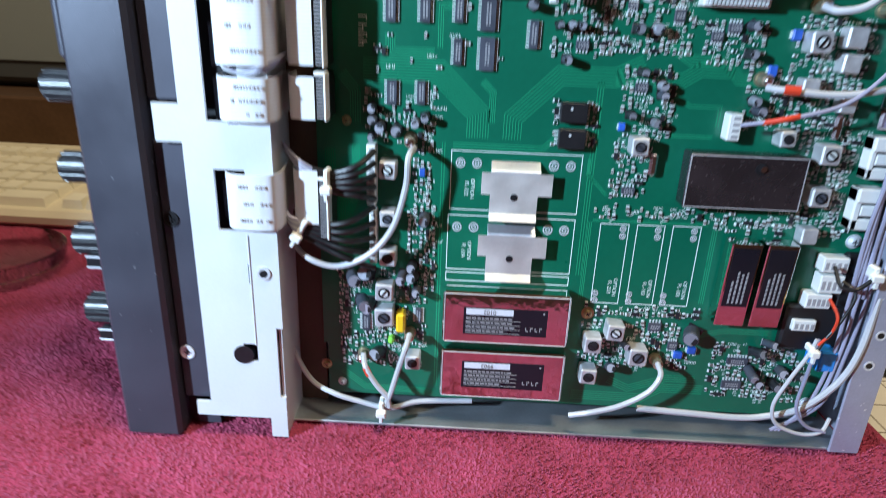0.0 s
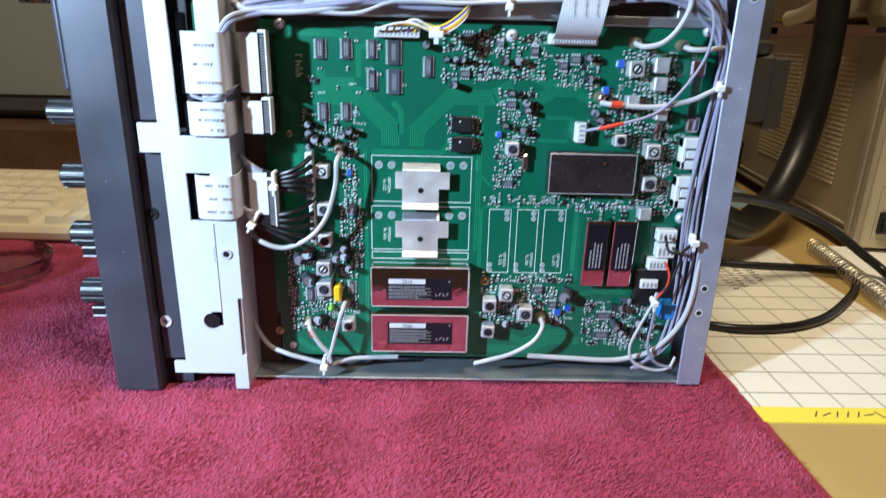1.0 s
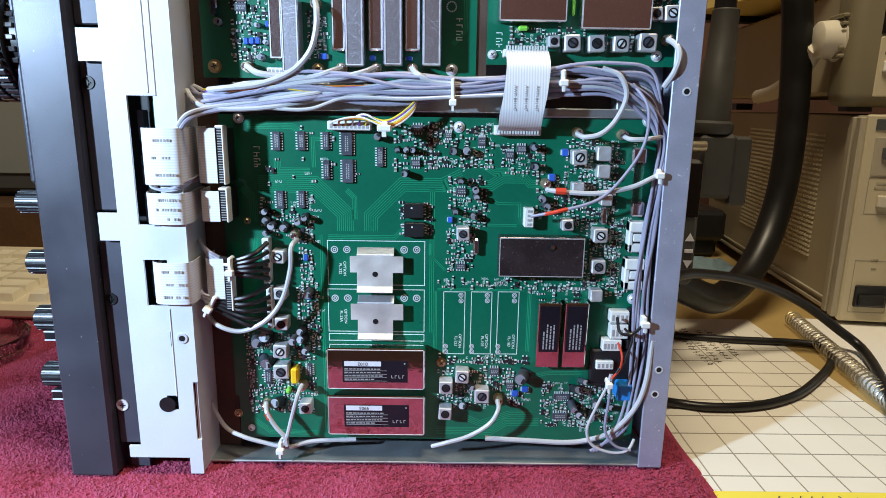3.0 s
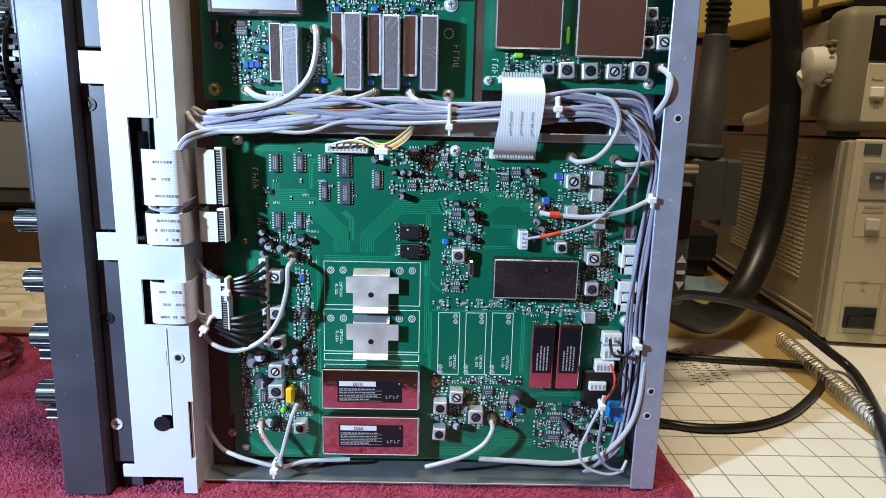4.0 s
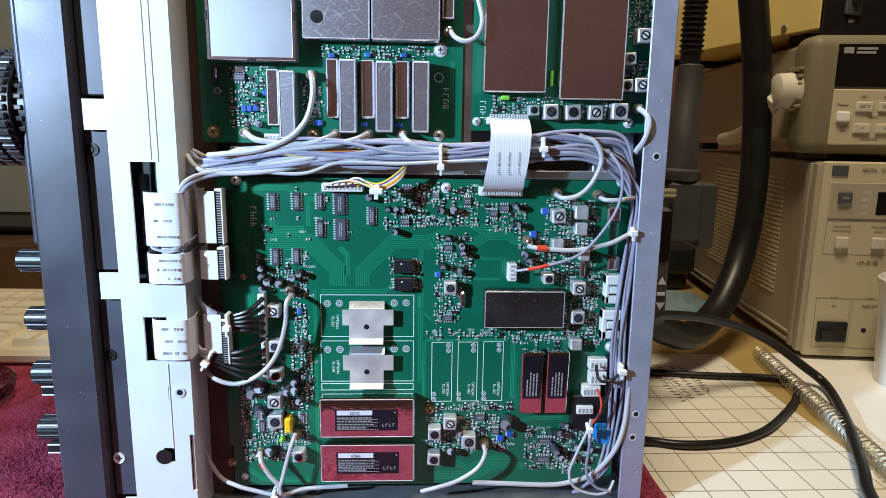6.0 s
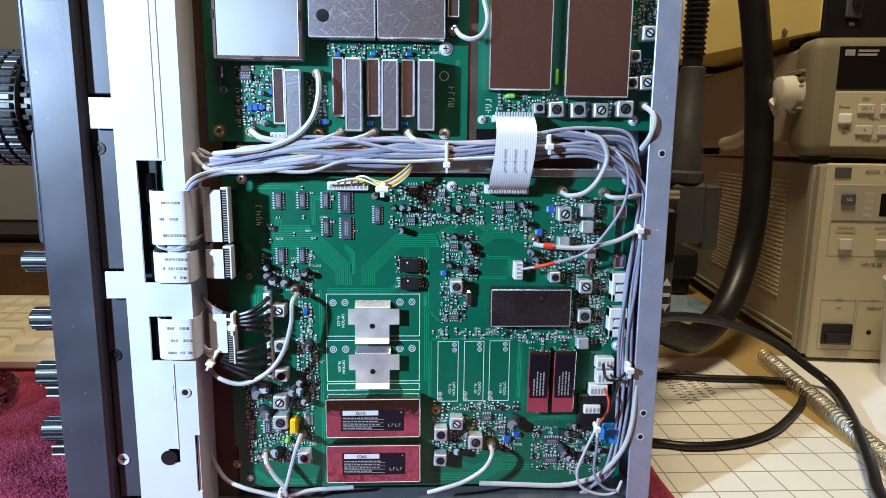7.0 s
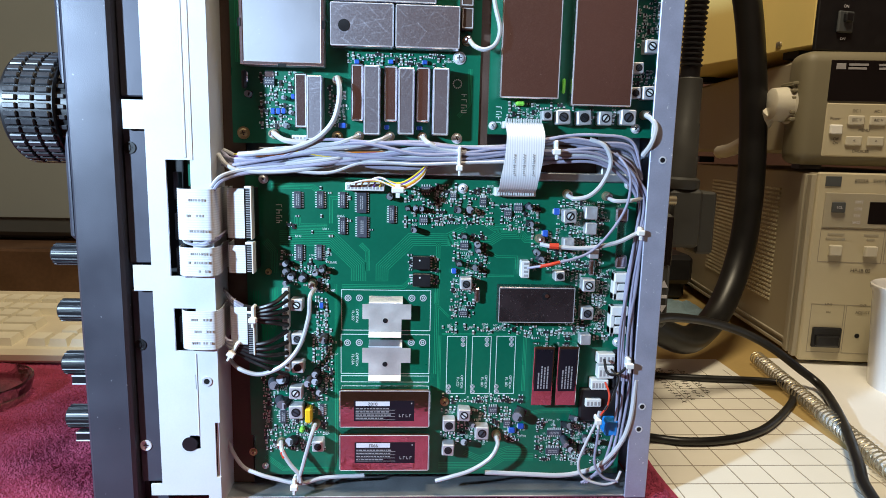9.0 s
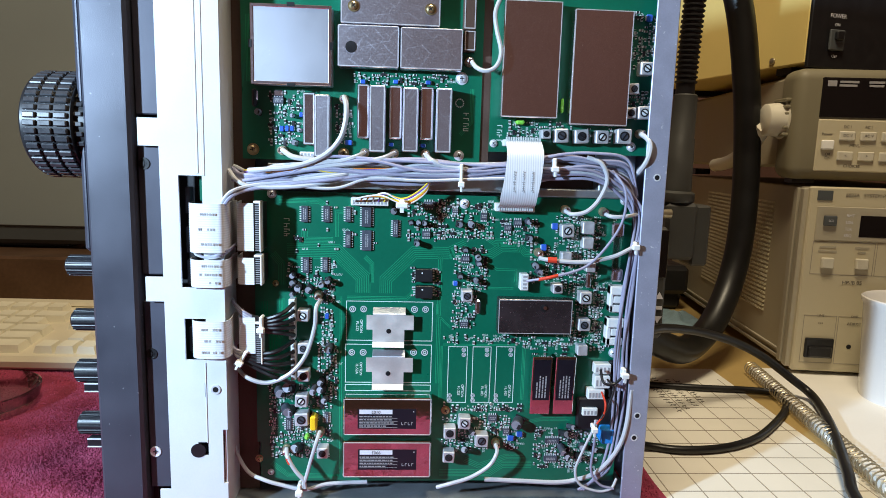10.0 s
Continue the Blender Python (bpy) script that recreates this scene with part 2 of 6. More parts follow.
# ---- mesh helpers ----
def box(bm, x0, x1, y0, y1, z0, z1, r=0.0, m=None):
    """A box with chamfered edges."""
    x0, x1 = min(x0, x1), max(x0, x1)
    y0, y1 = min(y0, y1), max(y0, y1)
    z0, z1 = min(z0, z1), max(z0, z1)
    m = m or Matrix()
    if r <= 0:
        v = [bm.verts.new(m @ Vector((x, y, z))) for x in (x0, x1) for y in (y0, y1) for z in (z0, z1)]
        for f in ((0, 1, 3, 2), (4, 6, 7, 5), (0, 4, 5, 1), (2, 3, 7, 6), (0, 2, 6, 4), (1, 5, 7, 3)):
            bm.faces.new([v[i] for i in f])
        return
    r = min(r, (x1 - x0) * 0.49, (y1 - y0) * 0.49, (z1 - z0) * 0.49)
    lo, hi = (x0, y0, z0), (x1, y1, z1)
    v = {}
    for c in [(i, j, k) for i in (0, 1) for j in (0, 1) for k in (0, 1)]:
        for a in range(3):
            p = [(hi if c[n] else lo)[n] + (0 if n == a else (-r if c[n] else r)) for n in range(3)]
            v[c, a] = bm.verts.new(m @ Vector(p))
    for a in range(3):
        b, d = [n for n in range(3) if n != a]
        for s in (0, 1):
            loop = []
            for i, j in ((0, 0), (1, 0), (1, 1), (0, 1)):
                c = [0, 0, 0]
                c[a], c[b], c[d] = s, i, j
                loop.append(v[tuple(c), a])
            bm.faces.new(loop)
        for i, j in ((0, 0), (1, 0), (1, 1), (0, 1)):
            c0, c1 = [0, 0, 0], [0, 0, 0]
            c0[b], c0[d], c1[b], c1[d], c1[a] = i, j, i, j, 1
            c0, c1 = tuple(c0), tuple(c1)
            bm.faces.new((v[c0, b], v[c1, b], v[c1, d], v[c0, d]))
    for c in [(i, j, k) for i in (0, 1) for j in (0, 1) for k in (0, 1)]:
        bm.faces.new([v[c, a] for a in range(3)])


def soft_box(bm, x0, x1, y0, y1, z0, z1, r):
    """A box with round edges."""
    b = bmesh.new()
    box(b, x0, x1, y0, y1, z0, z1)
    bmesh.ops.recalc_face_normals(b, faces=b.faces)
    bmesh.ops.bevel(b, geom=b.edges[:], offset=r, segments=5, profile=0.5, affect="EDGES", clamp_overlap=True)
    tmp = bpy.data.meshes.new("tmp")
    b.to_mesh(tmp)
    bm.from_mesh(tmp)
    b.free()
    bpy.data.meshes.remove(tmp)


def lathe(bm, base, axis, rings, seg=20, cap=True):
    """Rings of (distance along axis, radius) about the axis from base."""
    axis = Vector(axis).normalized()
    q = axis.to_track_quat("Z", "Y").to_matrix()
    rows = []
    for h, r in rings:
        rows.append([bm.verts.new(Vector(base) + q @ Vector((r * math.cos(2 * math.pi * i / seg), r * math.sin(2 * math.pi * i / seg), h))) for i in range(seg)])
    for a, b in zip(rows, rows[1:]):
        for i in range(seg):
            bm.faces.new((a[i], a[(i + 1) % seg], b[(i + 1) % seg], b[i]))
    if cap:
        bm.faces.new(rows[0][::-1])
        bm.faces.new(rows[-1])


def spline(pts, steps=8):
    pts = [Vector(p) for p in pts]
    ends = [pts[0] * 2 - pts[1]] + pts + [pts[-1] * 2 - pts[-2]]
    out = []
    for i in range(1, len(ends) - 2):
        p0, p1, p2, p3 = ends[i - 1:i + 3]
        for s in range(steps):
            t = s / steps
            out.append(0.5 * (2 * p1 + (p2 - p0) * t + (2 * p0 - 5 * p1 + 4 * p2 - p3) * t * t + (3 * p1 - p0 - 3 * p2 + p3) * t ** 3))
    return out + [pts[-1]]


def tube(bm, pts, r, seg=8, steps=8, smooth=True):
    line = spline(pts, steps) if smooth else [Vector(p) for p in pts]
    rows, side = [], None
    for i, p in enumerate(line):
        d = (line[min(i + 1, len(line) - 1)] - line[max(i - 1, 0)]).normalized()
        if side is None:
            side = d.orthogonal().normalized()
        side = (side - d * side.dot(d)).normalized()
        up = d.cross(side)
        rows.append([bm.verts.new(p + r * (math.cos(2 * math.pi * k / seg) * side + math.sin(2 * math.pi * k / seg) * up)) for k in range(seg)])
    for a, b in zip(rows, rows[1:]):
        for i in range(seg):
            bm.faces.new((a[i], a[(i + 1) % seg], b[(i + 1) % seg], b[i]))
    bm.faces.new(rows[0][::-1])
    bm.faces.new(rows[-1])


def band(bm, line, across, thick):
    """A flat band along a line of points; across is its width as a vector."""
    line, across = [Vector(p) for p in line], Vector(across)
    rows = []
    for i, p in enumerate(line):
        d = (line[min(i + 1, len(line) - 1)] - line[max(i - 1, 0)]).normalized()
        n = d.cross(across).normalized() * thick / 2
        rows.append([bm.verts.new(q) for q in (p + n, p + across + n, p + across - n, p - n)])
    for a, b in zip(rows, rows[1:]):
        for i in range(4):
            bm.faces.new((a[i], a[(i + 1) % 4], b[(i + 1) % 4], b[i]))
    bm.faces.new(rows[0][::-1])
    bm.faces.new(rows[-1])


def plate(bm, rects, holes, y0, y1):
    """An upright plate in x and z: the union of rects less holes, between y0 and y1."""
    xs = sorted({v for r in rects + holes for v in (r[0], r[2])})
    zs = sorted({v for r in rects + holes for v in (r[1], r[3])})

    def solid(i, j):
        if not (0 <= i < len(xs) - 1 and 0 <= j < len(zs) - 1):
            return False
        x, z = (xs[i] + xs[i + 1]) / 2, (zs[j] + zs[j + 1]) / 2
        inside = [r[0] < x < r[2] and r[1] < z < r[3] for r in rects]
        out = [r[0] < x < r[2] and r[1] < z < r[3] for r in holes]
        return any(inside) and not any(out)
    vs = {}

    def v(i, j, k):
        if (i, j, k) not in vs:
            vs[i, j, k] = bm.verts.new((xs[i], (y0, y1)[k], zs[j]))
        return vs[i, j, k]
    for i in range(len(xs) - 1):
        for j in range(len(zs) - 1):
            if not solid(i, j):
                continue
            bm.faces.new((v(i, j, 0), v(i + 1, j, 0), v(i + 1, j + 1, 0), v(i, j + 1, 0)))
            bm.faces.new((v(i, j, 1), v(i, j + 1, 1), v(i + 1, j + 1, 1), v(i + 1, j, 1)))
            for di, dj, a, b in ((-1, 0, (i, j), (i, j + 1)), (1, 0, (i + 1, j + 1), (i + 1, j)), (0, -1, (i + 1, j), (i, j)), (0, 1, (i, j + 1), (i + 1, j + 1))):
                if not solid(i + di, j + dj):
                    bm.faces.new((v(*a, 0), v(*b, 0), v(*b, 1), v(*a, 1)))


def finish(bm, name, mat, smooth=False):
    bmesh.ops.recalc_face_normals(bm, faces=bm.faces)
    me = bpy.data.meshes.new(name)
    bm.to_mesh(me)
    bm.free()
    if smooth:
        me.shade_smooth()
        me.set_sharp_from_angle(angle=radians(40))
    me.materials.append(M[mat] if isinstance(mat, str) else mat)
    return me


def part(name, bm, mat, parent, label="", smooth=False):
    ob = new(name, finish(bm, name, mat, smooth))
    ob.parent = parent
    if parent.type == "EMPTY":
        ob.matrix_parent_inverse = parent.matrix_basis.inverted()
    return tagged(ob, label)


def piece(name, me, parent, m=None):
    ob = new(name, me)
    ob.parent = parent
    if parent.type == "EMPTY":
        ob.matrix_parent_inverse = parent.matrix_basis.inverted()
    ob.matrix_basis = m or Matrix()
    return ob


def thing(name, m, label, category, group="", kind=""):
    ob = new(name)
    ob.empty_display_size = 0.02
    ob.matrix_basis = m
    return tagged(ob, label, category, group, kind)


def single(name, bm, mat, label="", category="", kind="", smooth=False):
    return tagged(new(name, finish(bm, name, mat, smooth)), label, category, "", kind)


def words(name, text, mat, size, m, parent, label=""):
    cu = bpy.data.curves.new(name, "FONT")
    cu.body, cu.size, cu.align_x, cu.align_y, cu.extrude = text, size, "CENTER", "CENTER", 0.00005
    tmp = bpy.data.objects.new(name, cu)
    scene.collection.objects.link(tmp)
    me = bpy.data.meshes.new_from_object(tmp.evaluated_get(bpy.context.evaluated_depsgraph_get()))
    bpy.data.objects.remove(tmp)
    me.materials.append(M[mat])
    ob = new(name, me)
    ob.parent = parent
    if parent.type == "EMPTY":
        ob.matrix_parent_inverse = parent.matrix_basis.inverted()
    ob.matrix_basis = m
    return tagged(ob, label)


B = bmesh.new
BY = 0.228  # face of the circuit boards
TZ = -0.004  # table top

# ---- setting ----
bm = B()
box(bm, -1.6, 1.6, 0.095, 1.15, TZ - 0.03, TZ, 0.002)
single("table", bm, "table", "ochre laminate workbench top under the papers", "table", "structure")
# the unseen south wall is added paler, to brighten reflections in the metal
for nm, a in (("wall_north", (-1.6, 1.6, 1.15, 1.2, -0.8, 2.3)), ("wall_south", (-1.6, 1.6, -1.5, -1.45, -0.8, 2.3)), ("wall_west", (-1.65, -1.6, -1.45, 1.15, -0.8, 2.3)), ("wall_east", (1.6, 1.65, -1.45, 1.15, -0.8, 2.3))):
    bm = B()
    box(bm, *a)
    single(nm, bm, "wall_reflector" if nm == "wall_south" else "wall", "plain brown wall of the room", "wall", "structure")
bm = B()
box(bm, -1.6, 1.6, -1.45, 1.15, 2.3, 2.35)
single("ceiling", bm, "wall", "plain ceiling of the room", "ceiling", "structure")
bm = B()
box(bm, -1.6, 1.6, -1.45, 1.15, -0.85, -0.8)
single("floor", bm, "wood", "dark floor of the room", "floor", "structure")


def towel():
    t = thing("towel", pose(-0.1, 0.1, TZ), "maroon terry towel spread on the bench under the radio", "towel")
    bm = B()
    nx, ny = 120, 130
    x0, x1, y0, y1 = -0.62, 0.203, -0.05, 0.47
    grid = []
    for j in range(ny + 1):
        row = []
        for i in range(nx + 1):
            u, v = i / nx, j / ny
            x, y = x0 + (x1 - x0) * u, y0 + (y1 - y0) * v
            if u > 0.9:
                y = min(y, 0.285 + (y - 0.285) * max(0, (1 - u) / 0.1)) if y > 0.285 else y
            x += 0.004 * noise.noise((0, y * 14, 3)) * u
            drop = max(0.0, 0.093 - y)
            y = max(y, 0.093)
            e = min((x1 - x), 0.012) / 0.012
            z = TZ + 0.0004 + 0.0022 * max(0, e) ** 0.5 + 0.0008 * noise.noise((x * 18, y * 18, 0)) * max(0, e) - drop
            row.append(bm.verts.new((x, y - min(drop, 0.003), z)))
        grid.append(row)
    for j in range(ny):
        for i in range(nx):
            bm.faces.new((grid[j][i], grid[j][i + 1], grid[j + 1][i + 1], grid[j + 1][i]))
    part("cloth", bm, "towel", t, smooth=True)
    rnd = random.Random(4)
    vs, fs = [], []
    for n in range(150000):
        y = 0.096 + 0.364 * rnd.random() ** 1.15
        x = rnd.uniform(-0.42, 0.1985)
        if x > 0.12 and y > 0.285:
            continue
        a = 2.2 + noise.noise((x * 30, y * 30, 1)) * 1.6 + rnd.uniform(-0.6, 0.6)
        h = rnd.uniform(0.0009, 0.0020)
        w = rnd.uniform(0.00022, 0.00048)
        z = TZ + 0.0022 + 0.0008 * noise.noise((x * 18, y * 18, 0))
        dx, dy = math.cos(a), math.sin(a)
        lean = rnd.uniform(0.2, 0.9) * h
        k = len(vs)
        vs += [(x - dy * w, y + dx * w, z - 0.0006), (x + dy * w, y - dx * w, z - 0.0006), (x + dx * lean + dy * w, y + dy * lean - dx * w, z + h * 0.8), (x + dx * lean - dy * w, y + dy * lean + dx * w, z + h * 0.8), (x + dx * lean * 1.9, y + dy * lean * 1.9, z + h * 0.45)]
        fs += [(k, k + 1, k + 2, k + 3), (k + 3, k + 2, k + 4)]
    me = bpy.data.meshes.new("pile")
    me.from_pydata(vs, [], fs)
    me.materials.append(M["pile"])
    ob = piece("pile", me, t)
    tagged(ob, "short looped terry pile", "", "", "stuff")


towel()


# ---- the radio: chassis and front panel ----
radio = thing("transceiver", pose(0.03, 0.26, 0), "open radio transceiver standing on its side, cover removed", "radio")


def chassis():
    bm = B()
    box(bm, -0.0615, 0.1775, 0.2165, 0.312, 0.0, 0.0012, 0.0003)
    part("side_panel", bm, "steel", radio, "zinc-plated steel side panel")
    bm = B()
    box(bm, -0.0615, 0.1775, 0.2165, 0.312, 0.3388, 0.34, 0.0003)
    part("side_panel", bm, "steel", radio, "zinc-plated steel side panel")
    bm = B()
    box(bm, -0.0615, 0.1775, 0.258, 0.2592, 0.0012, 0.3388)
    box(bm, -0.0615, 0.1775, 0.3108, 0.312, 0.0012, 0.3388)
    part("partition", bm, "steel", radio)
    bm = B()
    box(bm, 0.1678, 0.1803, 0.2150, 0.2164, 0.0, 0.34, 0.0004)
    box(bm, 0.1789, 0.1803, 0.2164, 0.314, 0.0, 0.34, 0.0003)
    rear = part("rear_panel", bm, "rail", radio, "grey-blue painted rear rail with worn edges")
    for x, z in ((0.1748, 0.1946), (0.1742, 0.0560), (0.1733, 0.0424), (0.1755, 0.31)):
        bm = B()
        lathe(bm, (x, 0.2153, z), (0, -1, 0), [(0, 0.0021), (0.0005, 0.0021), (0.0005, 0.0014), (-0.001, 0.0014)], 16)
        h = part("threaded_hole", bm, "bright", rear)
        bm = B()
        lathe(bm, (x, 0.2152, z), (0, -1, 0), [(0, 0.0013), (0.0003, 0.0013)], 14)
        part("bore", bm, "black", rear)
    # pale front sub-frame
    bm = B()
    rects = [(-0.0902, 0.009, -0.0628, 0.34), (-0.0632, 0.0192, -0.0628, 0.34), (-0.0632, 0.0507, -0.0587, 0.34), (-0.0632, 0.0192, -0.0613, 0.0507), (-0.0658, 0.0, -0.0591, 0.0192), (-0.0962, 0.009, -0.0902, 0.0154),
             (-0.1005, 0.204, -0.0902, 0.2181), (-0.0995, 0.1225, -0.0902, 0.1357)]
    holes = [(-0.0809, 0.1302, -0.0689, 0.1894), (-0.0801, 0.0904, -0.0689, 0.1133), (-0.0747, 0.0355, -0.0692, 0.0434), (-0.0704, 0.0695, -0.0692, 0.0774)]
    plate(bm, rects, holes, 0.2055, 0.2069)
    fr = part("sub_frame", bm, "frame", radio, "pale grey painted steel sub-frame with cut-outs")
    bm = B()
    box(bm, -0.0608, -0.0596, 0.2069, 0.256, 0.0, 0.34)
    part("flange", bm, "frame", fr)
    for x0, x1, z0, z1 in ((-0.0690, -0.0672, 0.1893, 0.34), (-0.0716, -0.0704, 0.1905, 0.34), (-0.0700, -0.0692, 0.0430, 0.0890)):
        bm = B()
        box(bm, x0, x1, 0.2051, 0.2056, z0, z1, 0.0003)
        part("rib", bm, "frame", fr)
    bm = B()
    lathe(bm, (-0.0748, 0.2069, 0.0385), (0, -1, 0), [(-0.001, 0.0040), (0.0017, 0.0040)], 24)
    part("round_notch", bm, "black", fr)
    bm = B()
    lathe(bm, (-0.0645, 0.2055, 0.0739), (0, -1, 0), [(0, 0.0026), (0.0006, 0.0026), (0.0006, 0.0016), (0.0001, 0.0016)], 18)
    part("threaded_hole", bm, "bright", fr)
    bm = B()
    lathe(bm, (-0.0645, 0.2052, 0.0739), (0, -1, 0), [(0, 0.0014), (0.0003, 0.0014)], 14)
    part("bore", bm, "black", fr)
    # interior behind the cut-outs; a black sheet stands in for its shade
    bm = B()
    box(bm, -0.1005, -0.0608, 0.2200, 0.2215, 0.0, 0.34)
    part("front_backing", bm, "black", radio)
    for z in (0.176, 0.155, 0.137, 0.100):
        bm = B()
        box(bm, -0.0800, -0.0772, 0.2120, 0.2180, z - 0.007, z + 0.007, 0.0004)
        part("socket", bm, "epoxy", radio)
    bm = B()
    box(bm, -0.0725, -0.0700, 0.2130, 0.2200, 0.176, 0.190)
    part("green_card", bm, "mask", radio)


def front_panel():
    bm = B()
    box(bm, -0.1262, -0.1030, 0.2030, 0.314, -0.0012, 0.341, 0.0016)
    fp = part("front_panel", bm, "bezel", radio, "dark grey textured front panel with worn edges", smooth=False)
    bm = B()
    box(bm, -0.1310, -0.1262, 0.2075, 0.309, 0.148, 0.338, 0.002)
    part("front_trim", bm, "bezel", fp)
    # black filler stands in for the shade in the gap beside the panel
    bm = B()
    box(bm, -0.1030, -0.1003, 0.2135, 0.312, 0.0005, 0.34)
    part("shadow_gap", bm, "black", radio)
    spans = ((0.0150, 0.1220), (0.1362, 0.2048), (0.2198, 0.34))
    for a, b in spans:
        bm = B()
        box(bm, -0.1025, -0.0907, 0.2090, 0.2200, a, b, 0.0006)
        s = part("mounting_strip", bm, "strip", radio, "charcoal plastic mounting strip")
        for z in (0.0362, 0.0926, 0.1948):
            if a < z < b:
                bm = B()
                lathe(bm, (-0.0992, 0.2090, z), (0, -1, 0), [(0, 0.0031), (0.0005, 0.0030), (0.0005, 0.0024), (0.0001, 0.0023)], 18)
                sc = part("screw", bm, "bright" if z < 0.04 else "black", s, smooth=True)
                bm = B()
                box(bm, -0.1004, -0.0980, 0.20845, 0.2087, z - 0.00025, z + 0.00025)
                box(bm, -0.09945, -0.09895, 0.20840, 0.2087, z - 0.0012, z + 0.0012)
                part("slot", bm, "black", s)
    bm = B()
    box(bm, -0.0995, -0.0900, 0.2125, 0.219, 0.0, 0.0075)
    part("strip_foot", bm, "strip", radio)
    # tuning dial: three ribbed rows
    bm = B()
    c = (-0.126, 0.228, 0.2137)
    lathe(bm, c, (-1, 0, 0), [(0, 0.0235), (0.005, 0.0235), (0.0055, 0.0265), (0.0295, 0.0268), (0.0308, 0.0255), (0.0310, 0.01)], 72)
    dial = part("tuning_dial", bm, "black", radio, "black ribbed tuning dial", smooth=True)
    for a, b in ((0.0068, 0.0130), (0.0144, 0.0206), (0.0220, 0.0280)):
        bm = B()
        box(bm, -b, -a, 0.0263, 0.0281, -0.0014, 0.0014, 0.0004)
        rib = finish(bm, "grip_rib", "grip")
        for i in range(44):
            piece("grip_rib", rib, dial, Matrix.Translation(c) @ Matrix.Rotation(2 * math.pi * i / 44, 4, "X"))
    bm = B()
    box(bm, -0.0050, -0.001, 0.0232, 0.0246, -0.0011, 0.0011, 0.0003)
    rib = finish(bm, "skirt_rib", "grip")
    for i in range(30):
        piece("skirt_rib", rib, dial, Matrix.Translation(c) @ Matrix.Rotation(2 * math.pi * i / 30, 4, "X"))
    # small double knobs
    for x, z, r, r2 in ((-0.1502, 0.1370, 0.0060, 0.0064), (-0.1488, 0.1060, 0.0063, 0.0074), (-0.1486, 0.0760, 0.0066, 0.0086), (-0.1486, 0.0446, 0.0066, 0.0086)):
        bm = B()
        L = -0.1262 - x
        lathe(bm, (-0.1262, 0.228, z), (-1, 0, 0), [(0, r * 0.8), (0.004, r * 0.8), (0.0042, r * 0.93), (L - 0.001, r * 0.86), (L, r * 0.7)], 40)
        k = part("knob", bm, "knob", radio, "black fluted control knob", smooth=True)
        bm = B()
        box(bm, -L + 0.0012, -0.0042, r * 0.84, r, -0.0006, 0.0006, 0.0002)
        rib = finish(bm, "flute", "knob")
        for i in range(16):
            piece("flute", rib, k, Matrix.Translation((-0.1262, 0.228, z)) @ Matrix.Rotation(2 * math.pi * i / 16, 4, "X"))
        bm = B()
        lathe(bm, (-0.1262, 0.228, z), (-1, 0, 0), [(0, r2), (0.0035, r2), (0.0042, r2 * 0.9)], 36)
        part("outer_ring", bm, "knob", k, smooth=False)
    # short slab-sided knobs between them
    for x, y, z, h in ((-0.1330, 0.228, 0.1181, 0.0062), (-0.1330, 0.228, 0.0995, 0.0052), (-0.1425, 0.240, 0.0805, 0.0050), (-0.1415, 0.222, 0.0690, 0.0056), (-0.1420, 0.240, 0.0468, 0.0050), (-0.1415, 0.222, 0.0362, 0.0056)):
        bm = B()
        box(bm, x, -0.1260, y - h * 0.5, y + h * 0.5, z - h / 2, z + h / 2, 0.0009)
        k = part("small_knob", bm, "knob", radio, "short black slab-sided knob")
        for s in (-1, 1):
            bm = B()
            box(bm, x + 0.0004, -0.1262, y - h * 0.5 - 0.0003, y - h * 0.5 + 0.0006, z + s * h * 0.40 - 0.0004, z + s * h * 0.40 + 0.0004, 0.0002)
            part("ridge", bm, "bright", k)
    bm = B()
    lathe(bm, (-0.1262, 0.215, 0.012), (-1, 0, 0), [(0, 0.0022), (0.004, 0.0022), (0.0045, 0.0012)], 16)
    part("jack", bm, "tin", fp, "small bright metal jack", smooth=True)


chassis()
front_panel()


# ---- things on the bench behind ----
def text_bar(bm, x, z, w, h, y):
    box(bm, x - w / 2, x + w / 2, y - 0.0002, y, z - h / 2, z + h / 2)


